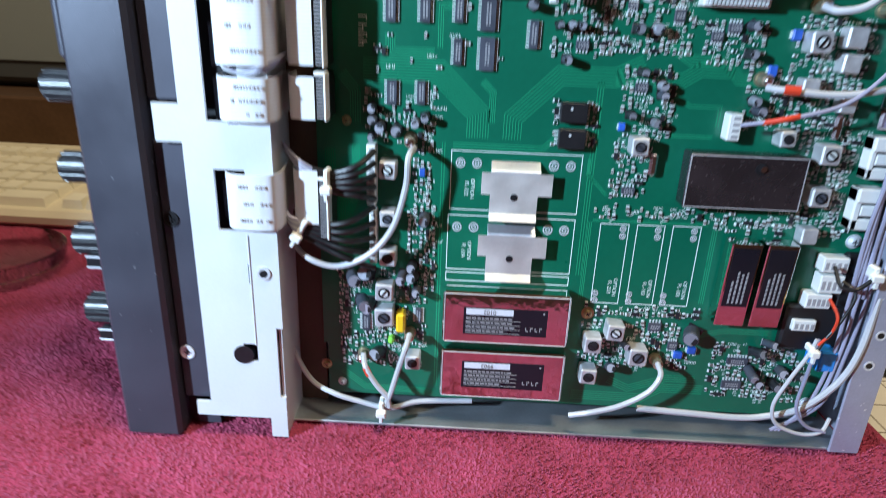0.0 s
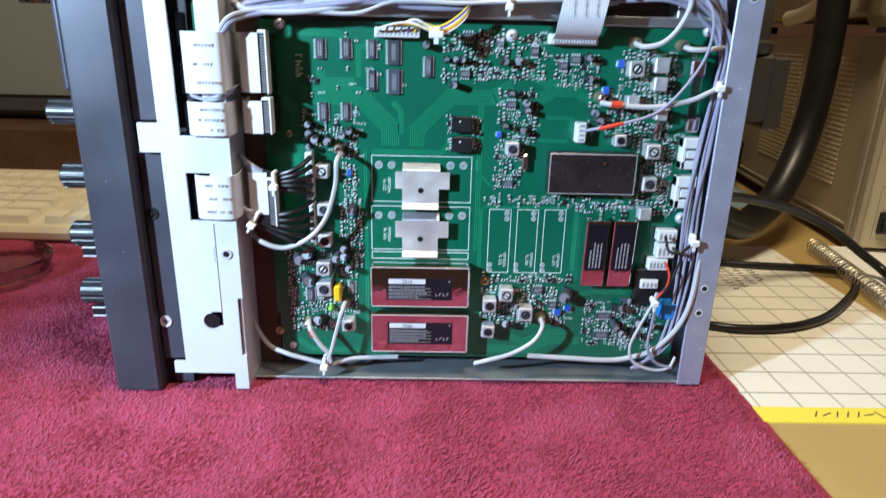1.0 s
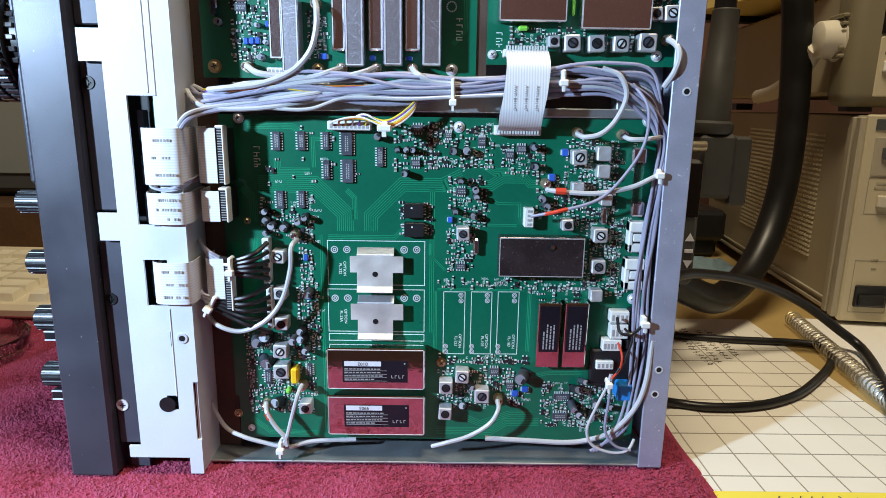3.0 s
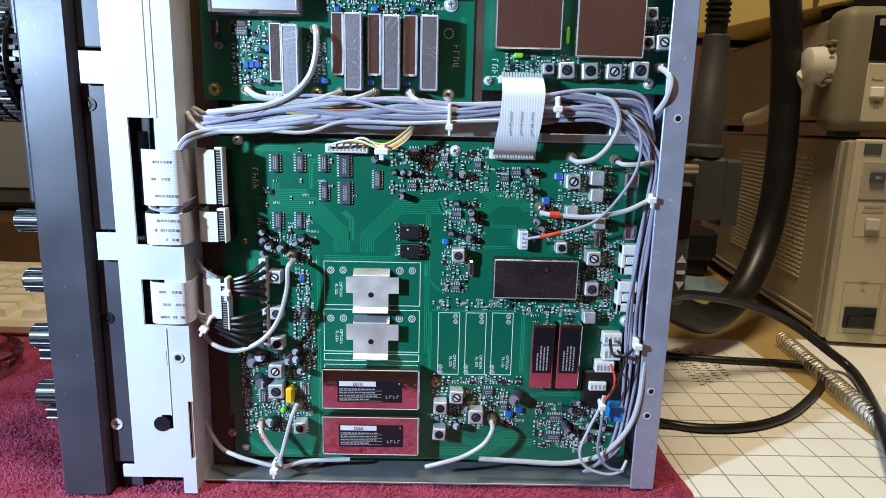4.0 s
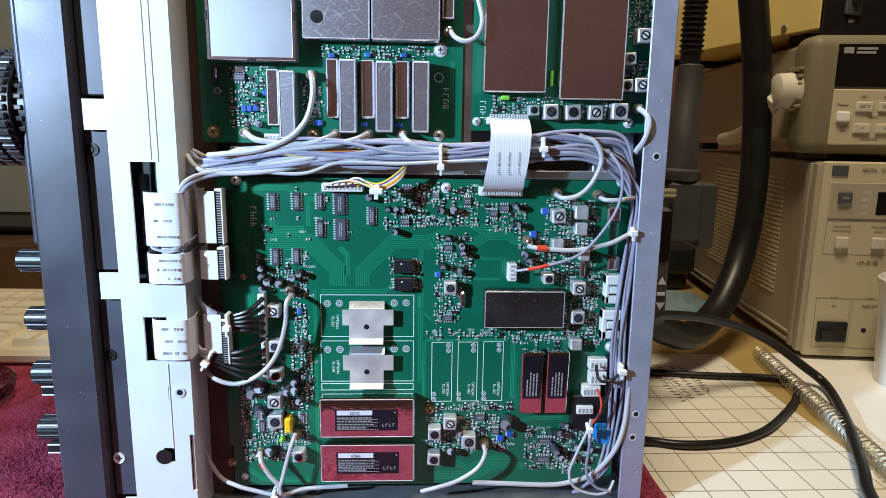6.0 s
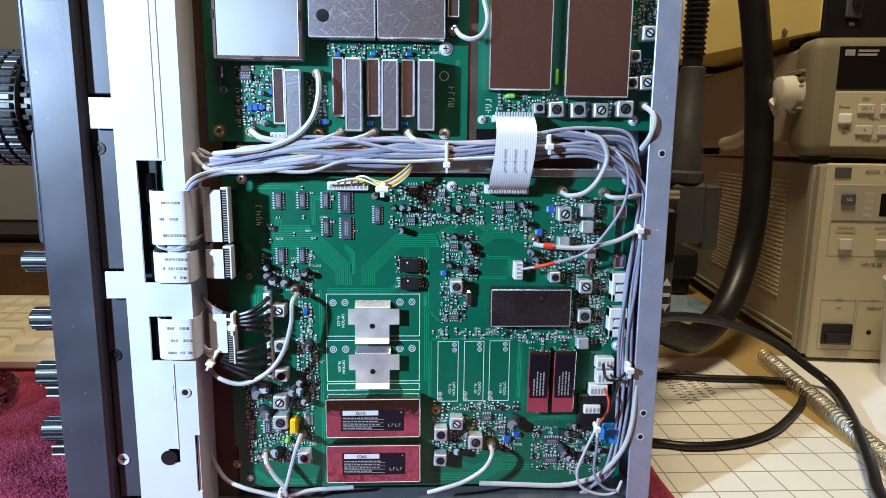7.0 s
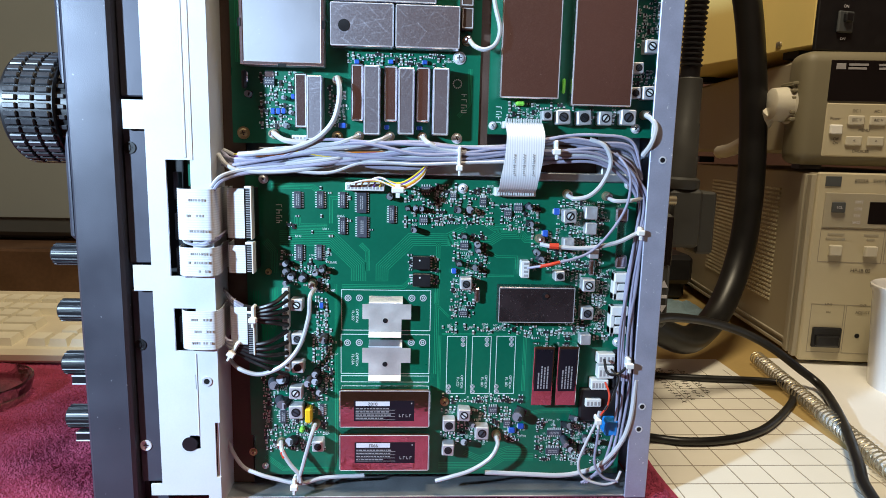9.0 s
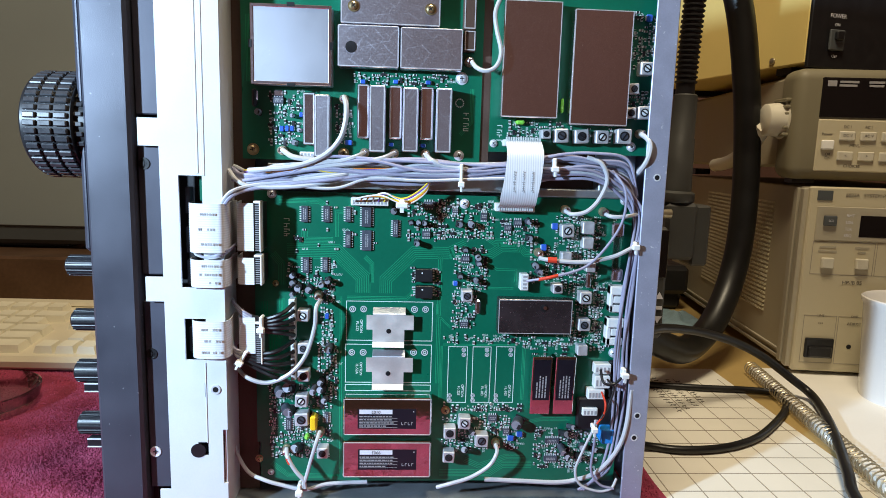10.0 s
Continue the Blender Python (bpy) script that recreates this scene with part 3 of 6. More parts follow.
def power_supply():
    m = pose(0.4115, 0.440, 0, 0, 0, -6.5)
    t = thing("power_supply", m, "beige bench power supply with a darker vented side", "power supply")
    bm = B()
    box(bm, 0.0, 0.213, 0.0, 0.006, 0.0067, 0.1842, 0.0015)
    f = part_at("front_panel", bm, "beige", t, "beige enamel front panel")
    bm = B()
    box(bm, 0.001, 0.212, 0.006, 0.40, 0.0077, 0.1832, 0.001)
    c = part_at("cabinet", bm, "beige_side", t, "steel cabinet, darker than the front panel")
    bm = B()
    for x0, x1, y0, y1 in ((-0.004, 0.0008, 0.004, 0.012), (-0.003, 0.0008, 0.018, 0.026)):
        box(bm, x0, x1, y0, y1, 0.009, 0.182, 0.0008)
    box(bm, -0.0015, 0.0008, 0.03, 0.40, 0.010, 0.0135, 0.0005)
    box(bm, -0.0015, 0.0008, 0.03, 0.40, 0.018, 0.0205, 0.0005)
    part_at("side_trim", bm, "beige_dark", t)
    bm = B()
    for j in range(26):
        for i in range(15):
            y, z = 0.072 + i * 0.0056, 0.048 + j * 0.0046
            box(bm, -0.0006, 0.0012, y, y + 0.0034, z, z + 0.0022)
        for i in range(12):
            y, z = 0.185 + i * 0.0066, 0.048 + j * 0.0046
            box(bm, -0.0006, 0.0012, y, y + 0.0050, z, z + 0.0022)
    v = part_at("vent_slot", bm, "beige", t, "rows of small pressed vent louvres")
    tagged(v, "rows of small pressed vent louvres", "", "", "stuff")
    for x, y in ((0.02, 0.02), (0.19, 0.02), (0.02, 0.38), (0.19, 0.38)):
        bm = B()
        lathe(bm, (x, y, TZ), (0, 0, 1), [(0, 0.008), (0.0117, 0.009)], 16)
        part_at("foot", bm, "black", t)
    # front: logo plate, display window, buttons, switch
    bm = B()
    box(bm, 0.0062, 0.0199, -0.0010, 0.0005, 0.1717, 0.1808, 0.0004)
    p = part_at("badge", bm, "monitor", t, "small dark maker's badge")
    bm = B()
    box(bm, 0.0072, 0.20, -0.0012, 0.0005, 0.1342, 0.1661, 0.0006)
    d = part_at("display_surround", bm, "beige_dark", t, "taupe display surround")
    bm = B()
    box(bm, 0.0467, 0.13, -0.0016, -0.0010, 0.1384, 0.1585, 0.0004)
    part_at("display", bm, "window", t, "dark red-black display window")
    bm = B()
    box(bm, 0.0132, 0.0248, -0.0040, -0.001, 0.1482, 0.1578, 0.0008)
    part_at("button", bm, "monitor", t)
    for x in (0.0209, 0.0521, 0.0833):
        bm = B()
        box(bm, x - 0.0055, x + 0.0055, -0.0045, 0.0, 0.1084, 0.1182, 0.0009)
        part_at("button", bm, "button", t)
    for x0, x1, z0, z1 in ((0.0070, 0.0640, 0.1020, 0.1330), (0.0655, 0.1225, 0.1020, 0.1330), (0.0067, 0.0372, 0.0151, 0.0620), (0.0386, 0.0680, 0.0151, 0.0620)):
        bm = B()
        for a, b, c, d in ((x0, x1, z0, z0 + 0.0005), (x0, x1, z1 - 0.0005, z1), (x0, x0 + 0.0005, z0 + 0.0005, z1 - 0.0005), (x1 - 0.0005, x1, z0 + 0.0005, z1 - 0.0005)):
            box(bm, a, b, -0.0003, 0.0002, c, d)
        part_at("printed_border", bm, "pencil", t)
    bm = B()
    box(bm, 0.0096, 0.0361, -0.0030, 0.0, 0.0206, 0.0400, 0.0010)
    s = part_at("power_switch", bm, "black", t, "black rocker power switch")
    bm = B()
    box(bm, 0.0122, 0.0335, -0.0060, -0.002, 0.0220, 0.0325, 0.0012)
    part_at("rocker", bm, "black", t)
    bm = B()
    lathe(bm, (0.0513, 0.0004, 0.0325), (0, -1, 0), [(0, 0.0022), (0.0008, 0.0022)], 16)
    part_at("adjust_hole", bm, "black", t)
    for tx, x, z, s in (("6033A   SYSTEM POWER", 0.0560, 0.1770, 0.0046), ("LCL", 0.0190, 0.1530, 0.0030), ("RMT", 0.0375, 0.1580, 0.0038), ("LSN", 0.0370, 0.1517, 0.0038), ("TLK", 0.0368, 0.1455, 0.0038), ("SRQ", 0.0368, 0.1395, 0.0038), ("LINE", 0.0220, 0.0620, 0.0032), ("ON", 0.0225, 0.0545, 0.0026), ("OVP", 0.0530, 0.0620, 0.0032), ("ADJUST", 0.0535, 0.0550, 0.0038), ("HP-IB 05", 0.0466, 0.0947, 0.0050)):
        sub_words(tx, "ink" if z < 0.139 or z > 0.17 else "label_text", s, pose(x, -0.0044 if tx == "LCL" else -0.0014 if 0.139 < z < 0.17 else -0.0005, z, 90, 0, 0), t)
    bm = B()
    for x, z, w in ((0.0209, 0.1280, 0.015), (0.0209, 0.1240, 0.017), (0.0521, 0.1280, 0.013), (0.0521, 0.1240, 0.007)):
        box(bm, x - w / 2, x + w / 2, -0.0004, 0.0001, z - 0.0010, z + 0.0010)
    part_at("faded_lettering", bm, "beige_dark", t)


def part_at(name, bm, mat, parent, label="", smooth=False):
    """A part whose mesh is written in the thing's own axes."""
    ob = new(name, finish(bm, name, mat, smooth))
    ob.parent = parent
    return tagged(ob, label)


def sub_words(tx, mat, s, m, t):
    ob = words("lettering", tx, mat, s, Matrix(), t)
    ob.matrix_parent_inverse = Matrix()
    ob.matrix_basis = m
    return ob


def multimeter():
    t = thing("multimeter", pose(0.397, 0.455, 0.1902, 0, 0, -6.5), "taupe bench multimeter resting on the power supply", "multimeter")
    bm = B()
    soft_box(bm, 0.0, 0.254, 0.0, 0.038, 0.000, 0.1030, 0.011)
    part_at("bumper", bm, "bumper", t, "soft olive rubber front bumper", smooth=True)
    bm = B()
    for z in (0.040, 0.0465, 0.053, 0.0595, 0.066, 0.0725):
        box(bm, -0.0045, 0.002, 0.010, 0.036, z, z + 0.0035, 0.001)
    part_at("grip_rib", bm, "bumper", t)
    bm = B()
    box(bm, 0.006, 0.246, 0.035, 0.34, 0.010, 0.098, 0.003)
    part_at("body", bm, "beige_side", t, "body darker than the keypad panel")
    bm = B()
    box(bm, 0.0218, 0.236, -0.0008, 0.002, 0.0572, 0.0942, 0.001)
    part_at("display", bm, "window", t, "dark display window")
    bm = B()
    box(bm, 0.0222, 0.236, -0.0010, 0.002, 0.0082, 0.0562, 0.001)
    part_at("keypad", bm, "beige", t, "pale keypad panel")
    bm = B()
    box(bm, 0.0258, 0.0368, -0.0045, -0.001, 0.0283, 0.0370, 0.001)
    part_at("power_button", bm, "paper_white", t, "white power button")
    for i in range(6):
        for z in (0.0370, 0.0185):
            bm = B()
            x = 0.0412 + i * 0.0190
            box(bm, x, x + 0.0145, -0.0032, -0.001, z, z + 0.0085, 0.0009)
            part_at("key", bm, "button", t)
    for tx, x, z in (("DC V", 0.0484, 0.0415), ("AC V", 0.0674, 0.0415), ("<", 0.0484, 0.0230), (">", 0.0674, 0.0230), ("MENU", 0.0570, 0.0325), ("CHOICES", 0.0560, 0.0135), ("DC I", 0.0484, 0.0495), ("AC I", 0.0674, 0.0495), ("Power", 0.0308, 0.0425), ("Off", 0.0330, 0.0240), ("On", 0.0330, 0.0205)):
        sub_words(tx, "ink", 0.0036, pose(x, -0.0034 if tx[-1] == "V" or tx in "<>" else -0.0012, z, 90, 0, 0), t)
    bm = B()
    box(bm, 0.0262, 0.0345, -0.0012, -0.0006, 0.0860, 0.0912, 0.0002)
    for x, z, w in ((0.0455, 0.0902, 0.017), (0.0447, 0.0870, 0.016), (0.0700, 0.0902, 0.014), (0.0700, 0.0870, 0.013)):
        box(bm, x - w / 2, x + w / 2, -0.0012, -0.0006, z - 0.001, z + 0.001)
    part_at("maker_mark", bm, "print_grey", t)
    bm = B()
    lathe(bm, (0.004, 0.026, 0.056), (-1, 0, 0), [(0, 0.0185), (0.004, 0.0185), (0.005, 0.0165), (0.020, 0.0150), (0.0215, 0.013)], 28)
    h = part_at("handle_pivot", bm, "button", t, "pale round handle pivot", smooth=True)
    bm = B()
    tube(bm, [(-0.014, 0.030, 0.050), (-0.0145, 0.060, 0.028), (-0.0145, 0.110, 0.014), (-0.0145, 0.150, 0.010)], 0.0075, 10)
    part_at("carry_handle", bm, "button", t, smooth=True)
    for x in (0.02, 0.23):
        for y in (0.02, 0.3):
            bm = B()
            box(bm, x - 0.01, x + 0.01, y - 0.008, y + 0.008, -0.0040, 0.004)
            part_at("foot", bm, "black", t)


def upper_supply():
    t = thing("metered_supply", pose(0.412, 0.4686, 0.2955, 0, 0, 11), "cream steel cabinet with a black front panel and power switch", "power supply")
    bm = B()
    box(bm, 0.0, 0.26, 0.004, 0.30, 0.004, 0.14, 0.001)
    part_at("cabinet", bm, "cream", t, "cream enamel cabinet")
    bm = B()
    box(bm, 0.0, 0.262, 0.0, 0.004, 0.0, 0.14, 0.0008)
    part_at("front_panel", bm, "black", t, "matt black front panel")
    bm = B()
    box(bm, 0.0205, 0.0375, -0.003, 0.0, 0.0163, 0.0355, 0.001)
    part_at("power_switch", bm, "monitor", t)
    bm = B()
    box(bm, 0.0250, 0.0335, -0.0065, -0.002, 0.0255, 0.0335, 0.001)
    part_at("rocker", bm, "black", t)
    for tx, x, z, s in (("POWER", 0.0292, 0.0480, 0.0054), ("ON", 0.0292, 0.0400, 0.0038), ("OFF", 0.0294, 0.0111, 0.0038)):
        sub_words(tx, "label_text", s, pose(x, -0.0006, z, 90, 0, 0), t)
    for y, z in ((0.045, 0.0105), (0.255, 0.0115)):
        bm = B()
        lathe(bm, (0.0, y, z), (-1, 0, 0), [(0, 0.0035), (0.0015, 0.0032), (0.0025, 0.0018)], 14)
        part_at("screw", bm, "brass", t, smooth=True)
    for y in (0.03, 0.26):
        bm = B()
        box(bm, 0.01, 0.25, y, y + 0.02, -0.003, 0.004)
        part_at("foot", bm, "black", t)


power_supply()
multimeter()
upper_supply()


def microphone():
    t = thing("desk_microphone", pose(0.262, 0.40, TZ), "graphite desk microphone with a black gooseneck and up-down keys", "microphone")
    bm = B()
    lathe(bm, (0.2735, 0.42, 0.168), (0.03, 0, 1), [(0, 0.0155), (0.002, 0.0168), (0.008, 0.0168), (0.010, 0.0135), (0.055, 0.0115), (0.056, 0.0108), (0.092, 0.0098), (0.093, 0.0088)], 32)
    part("stem", bm, "mic", t, smooth=True)
    bm = B()
    tube(bm, [(0.2752, 0.42, 0.256), (0.2757, 0.42, 0.30), (0.2778, 0.42, 0.36), (0.283, 0.42, 0.45)], 0.0080, 14)
    part("gooseneck", bm, "black", t, smooth=True)
    bm = B()
    lathe(bm, (0, 0, 0), (0.035, 0, 1), [(0, 0.0080), (0.0008, 0.0094), (0.0018, 0.0094), (0.0026, 0.0080)], 18)
    ring = finish(bm, "coil_ring", "black", True)
    for i in range(40):
        z = 0.270 + i * 0.0042
        piece("coil_ring", ring, t, Matrix.Translation((0.2752 + max(0, z - 0.285) * 0.035, 0.42, z)))
    bm = B()
    box(bm, 0.262, 0.290, 0.405, 0.440, 0.118, 0.168, 0.003)
    box(bm, 0.288, 0.304, 0.410, 0.436, 0.112, 0.166, 0.002)
    part("bracket", bm, "mic", t)
    bm = B()
    box(bm, 0.286, 0.298, 0.430, 0.600, 0.122, 0.134, 0.002)
    part("arm", bm, "mic", t)
    bm = B()
    box(bm, 0.284, 0.300, 0.588, 0.604, TZ, 0.136, 0.002)
    part("post", bm, "black", t)
    bm = B()
    box(bm, 0.220, 0.2440, 0.352, 0.400, 0.062, 0.152, 0.003)
    box(bm, 0.224, 0.238, 0.365, 0.390, TZ, 0.062, 0.002)
    b = part("base", bm, "mic", t)
    bm = B()
    box(bm, 0.221, 0.2430, 0.3512, 0.3525, 0.112, 0.150, 0.0006)
    part("panel", bm, "window", t)
    bm = B()
    for z, s in ((0.098, 1), (0.078, -1)):
        v = [bm.verts.new((0.2385 + dx, 0.3514, z + dz * s)) for dx, dz in ((-0.0035, -0.003), (0.0035, -0.003), (0, 0.003))]
        bm.faces.new(v)
    box(bm, 0.2355, 0.2415, 0.3512, 0.3522, 0.0865, 0.0890)
    part("arrow_mark", bm, "label_text", t)
    bm = B()
    lathe(bm, (0.2420, 0.4, 0.159), (1, 0, 0), [(0, 0.004), (0.021, 0.004)], 12)
    part("screw", bm, "brass", t, smooth=True)


microphone()

bm = B()
tube(bm, [(0.2454, 0.4, 0.054), (0.2657, 0.41, 0.0414), (0.2964, 0.43, 0.0284), (0.3216, 0.45, 0.032), (0.3468, 0.47, 0.0485), (0.3695, 0.49, 0.0822), (0.3812, 0.5, 0.13), (0.3803, 0.5, 0.1974), (0.3716, 0.5, 0.2809), (0.3549, 0.5, 0.3607), (0.327, 0.5, 0.42)], 0.0128, 22, 8)
single("hose", bm, "hose", "thick glossy black rubber hose looping down behind the radio", "hose", smooth=True)

bm = B()
tube(bm, [(0.2050, 0.315, 0.0765), (0.2244, 0.33, 0.0753), (0.244, 0.345, 0.0731), (0.2817, 0.365, 0.0646), (0.3197, 0.38, 0.0518), (0.3491, 0.385, 0.0374), (0.3735, 0.38, 0.0199), (0.3852, 0.364, 0.0085), (0.3604, 0.303, 0.0066), (0.3287, 0.2435, 0.0066), (0.314, 0.2146, 0.0040), (0.300, 0.16, 0.0015), (0.295, 0.08, 0.0015)], 0.0036, 12, 8)
single("power_cable", bm, "rubber", "black rubber power cable curving down onto the papers", "cable", smooth=True)

bm = B()
tube(bm, [(0.1815, 0.335, 0.03), (0.220, 0.405, 0.010), (0.2637, 0.4163, -0.0002), (0.3082, 0.4088, -0.0002), (0.3535, 0.4041, -0.0002), (0.3728, 0.3963, -0.0002), (0.3700, 0.378, -0.0002), (0.3502, 0.3502, -0.0002), (0.312, 0.3129, -0.0002), (0.2851, 0.2957, -0.0002), (0.2598, 0.2876, -0.0002), (0.2344, 0.2866, -0.0002), (0.2157, 0.2917, -0.0002), (0.1825, 0.29, 0.006)], 0.0029, 10, 8)
single("thin_cable", bm, "rubber", "thin black cable looped on the gridded sheet", "cable", smooth=True)


def sheet():
    t = thing("gridded_sheet", pose(0.25, 0.33, TZ), "cream gridded paper sheet with pencilled notes on the bench", "paper")
    bm = B()
    box(bm, 0.10, 0.3475, 0.2000, 0.4700, TZ, TZ + 0.0006)
    part("page", bm, "paper", t)
    bm = B()
    box(bm, 0.10, 0.62, 0.186, 0.1996, TZ, TZ + 0.0008)
    part("yellow_margin", bm, "paper_yellow", t, "yellow paper strip along the edge")
    bm = B()
    z = TZ + 0.0007
    for i in range(11):
        x = 0.2065 + (i - 4) * 0.0222
        if 0.10 < x < 0.347:
            bm = B()
            box(bm, x - 0.0004, x + 0.0004, 0.2000, 0.44, z - 0.0002, z)
            part("ruled_line", bm, "pencil", t)
    for i in range(10):
        y = 0.2135 + i * 0.0224
        bm = B()
        box(bm, 0.10, 0.3470, y - 0.0004, y + 0.0004, z - 0.0001, z + 0.0001)
        part("ruled_line", bm, "pencil", t)
    rnd = random.Random(3)
    bm = B()
    for row in range(4):
        x = 0.268 + row * 0.010
        y = 0.445 - row * 0.004
        while y > 0.36 + row * 0.006:
            w = rnd.uniform(0.002, 0.004)
            m = Matrix.Translation((x + rnd.uniform(-0.001, 0.001), y, z)) @ Matrix.Rotation(rnd.uniform(-0.7, 0.7), 4, "Z")
            box(bm, -0.003, 0.003, -0.00035, 0.00035, -0.0002, 0.0002, 0, m)
            m = m @ Matrix.Rotation(rnd.uniform(0.8, 2.2), 4, "Z")
            box(bm, -0.002, 0.002, -0.0003, 0.0003, -0.0002, 0.0001, 0, m)
            y -= w + 0.0026
    for k in range(8):
        m = Matrix.Translation((0.232 + k * 0.0055, 0.193, TZ + 0.001)) @ Matrix.Rotation(rnd.uniform(-1.2, 1.2), 4, "Z")
        box(bm, -0.003, 0.003, -0.0003, 0.0003, -0.0001, 0.0001, 0, m)
    tagged(part("handwriting", bm, "ink", t, "illegible pencilled notes"), "", "", "", "stuff")
    bm = B()
    z2 = TZ + 0.0009
    box(bm, 0.386, 0.75, 0.12, 0.452, TZ, TZ + 0.0005)
    single("loose_sheet", bm, "paper_white", "white paper sheet lying in front of the power supply", "paper")


sheet()


def notebook():
    t = thing("spiral_notebook", pose(0.42, 0.40, TZ), "spiral-bound notebook with a coil of bright wire", "notebook")
    a, b = Vector((0.3755, 0.462, 0)), Vector((0.338, 0.215, 0))
    d = (b - a).normalized()
    n = Vector((-d.y, d.x, 0))
    m = Matrix((( n.x, d.x, 0, a.x), (n.y, d.y, 0, a.y), (0, 0, 1, TZ), (0, 0, 0, 1)))
    L = (b - a).length
    for k in range(5):
        bm = B()
        box(bm, 0.006, 0.16, 0.0 + k * 0.0006, L + 0.05, 0.0006 + k * 0.0013, 0.0016 + k * 0.0013, 0.0002, m)
        part("page", bm, "paper_white", t)
    bm = B()
    line = []
    turns = 58
    for i in range(turns * 14):
        ang = 2 * math.pi * i / 14
        line.append(m @ Vector((0.0065 + 0.0065 * math.cos(ang), 0.004 + i * (L + 0.04) / (turns * 14), 0.0068 + 0.0062 * math.sin(ang))))
    tube(bm, line, 0.0006, 6, 1, False)
    part("wire_coil", bm, "brass", t, "bright spiral wire binding", smooth=True)


notebook()


def cup():
    t = thing("paper_cup", pose(0.4795, 0.3747, TZ), "plain white cup on the loose sheet", "cup")
    bm = B()
    lathe(bm, (0.4795, 0.3747, TZ + 0.0006), (0, 0, 1), [(0, 0.0360), (0.002, 0.0380), (0.088, 0.0430), (0.0915, 0.0450), (0.0945, 0.0450), (0.0952, 0.0438), (0.0925, 0.0415), (0.004, 0.0355), (0.0035, 0.001)], 48, False)
    part("wall", bm, "mug", t, smooth=True)


cup()

bm = B()
rows = []
for a in range(15):
    row = []
    for b in range(15):
        u, v = a / 14 - 0.5, b / 14 - 0.5
        fall = max(0.0, 1 - 2.2 * max(abs(u), abs(v)) ** 2 * 2)
        z = TZ + 0.001 + fall * (0.010 + 0.012 * noise.noise((u * 5, v * 5, 2)))
        row.append(bm.verts.new((0.388 + u * 0.075 + 0.004 * noise.noise((v * 6, u * 4, 9)), 0.655 + v * 0.09 + 0.005 * noise.noise((u * 6, v * 3, 5)), max(TZ + 0.0008, z))))
    rows.append(row)
for p, q in zip(rows, rows[1:]):
    for b in range(14):
        bm.faces.new((p[b], q[b], q[b + 1], p[b + 1]))
bmesh.ops.solidify(bm, geom=bm.faces[:], thickness=0.0008)
single("rag", bm, "rag", "crumpled pale blue rag on the bench", "cloth", smooth=True)
bm = B()
box(bm, 0.33, 0.43, 0.71, 0.82, 0.02, 0.060, 0.006)
box(bm, 0.335, 0.425, 0.72, 0.81, TZ, 0.028, 0.006)
single("black_case", bm, "black", "small black plastic case on the bench", "case")


# ---- left side: keyboard, monitor, dish ----
def key_at(me, t, m):
    ob = new("key", me)
    ob.parent = t
    ob.matrix_basis = m


def keyboard():
    t = thing("keyboard", pose(-0.425, 0.4405, TZ, 0, 0, -1.5), "ivory computer keyboard behind the towel", "keyboard")
    bm = B()
    m = pose(0, 0, 0, 6, 0, 0)
    box(bm, -0.30, 0.24, 0.0, 0.146, 0.003, 0.0165, 0.004, m)
    box(bm, -0.30, 0.24, 0.131, 0.146, 0.015, 0.021, 0.003, m)
    part_at("case", bm, "keyboard", t, "ivory plastic case")
    shapes = {}

    def keycap(w):
        if w not in shapes:
            bm = B()
            h = 0.0072
            lo = [(-w / 2, 0), (w / 2, 0), (w / 2, 0.0183), (-w / 2, 0.0183)]
            hi = [(-w / 2 + 0.0020, 0.0026), (w / 2 - 0.0020, 0.0026), (w / 2 - 0.0020, 0.0166), (-w / 2 + 0.0020, 0.0166)]
            a = [bm.verts.new((x, y, 0)) for x, y in lo]
            c = [bm.verts.new((x, y, h)) for x, y in hi]
            bm.faces.new(a[::-1])
            bm.faces.new(c)
            for i in range(4):
                bm.faces.new((a[i], a[(i + 1) % 4], c[(i + 1) % 4], c[i]))
            shapes[w] = finish(bm, "key", "key")
        return shapes[w]
    for row in range(6):
        y = 0.0095 + row * 0.0190 + (0.006 if row == 5 else 0)
        x = -0.285
        k = 0
        while x < 0.095:
            w = 0.0184
            if row < 5 and x > 0.112 - (0.050, 0.052, 0.043, 0.030, 0.036)[row]:
                w = round(0.112 - x, 4)
            if row == 0 and -0.2 < x < -0.04:
                w = 0.11
            if x + w > 0.1121:
                break
            key_at(keycap(w), t, m @ pose(x + w / 2, y, 0.0160))
            x += w + 0.0007
        for i in range(3):
            if row in (0, 3, 4, 5) or (row == 1 and i == 1):
                key_at(keycap(0.0178), t, m @ pose(0.133 + i * 0.0192, y, 0.0160))
        for i in range(2):
            key_at(keycap(0.0178), t, m @ pose(0.2 + i * 0.0192, y, 0.0160))


keyboard()

bm = B()
box(bm, -1.3, -0.10, 0.70, 1.08, TZ, 0.0575, 0.003)
single("monitor_stand", bm, "wood", "brown stained wooden riser under the monitor", "shelf")


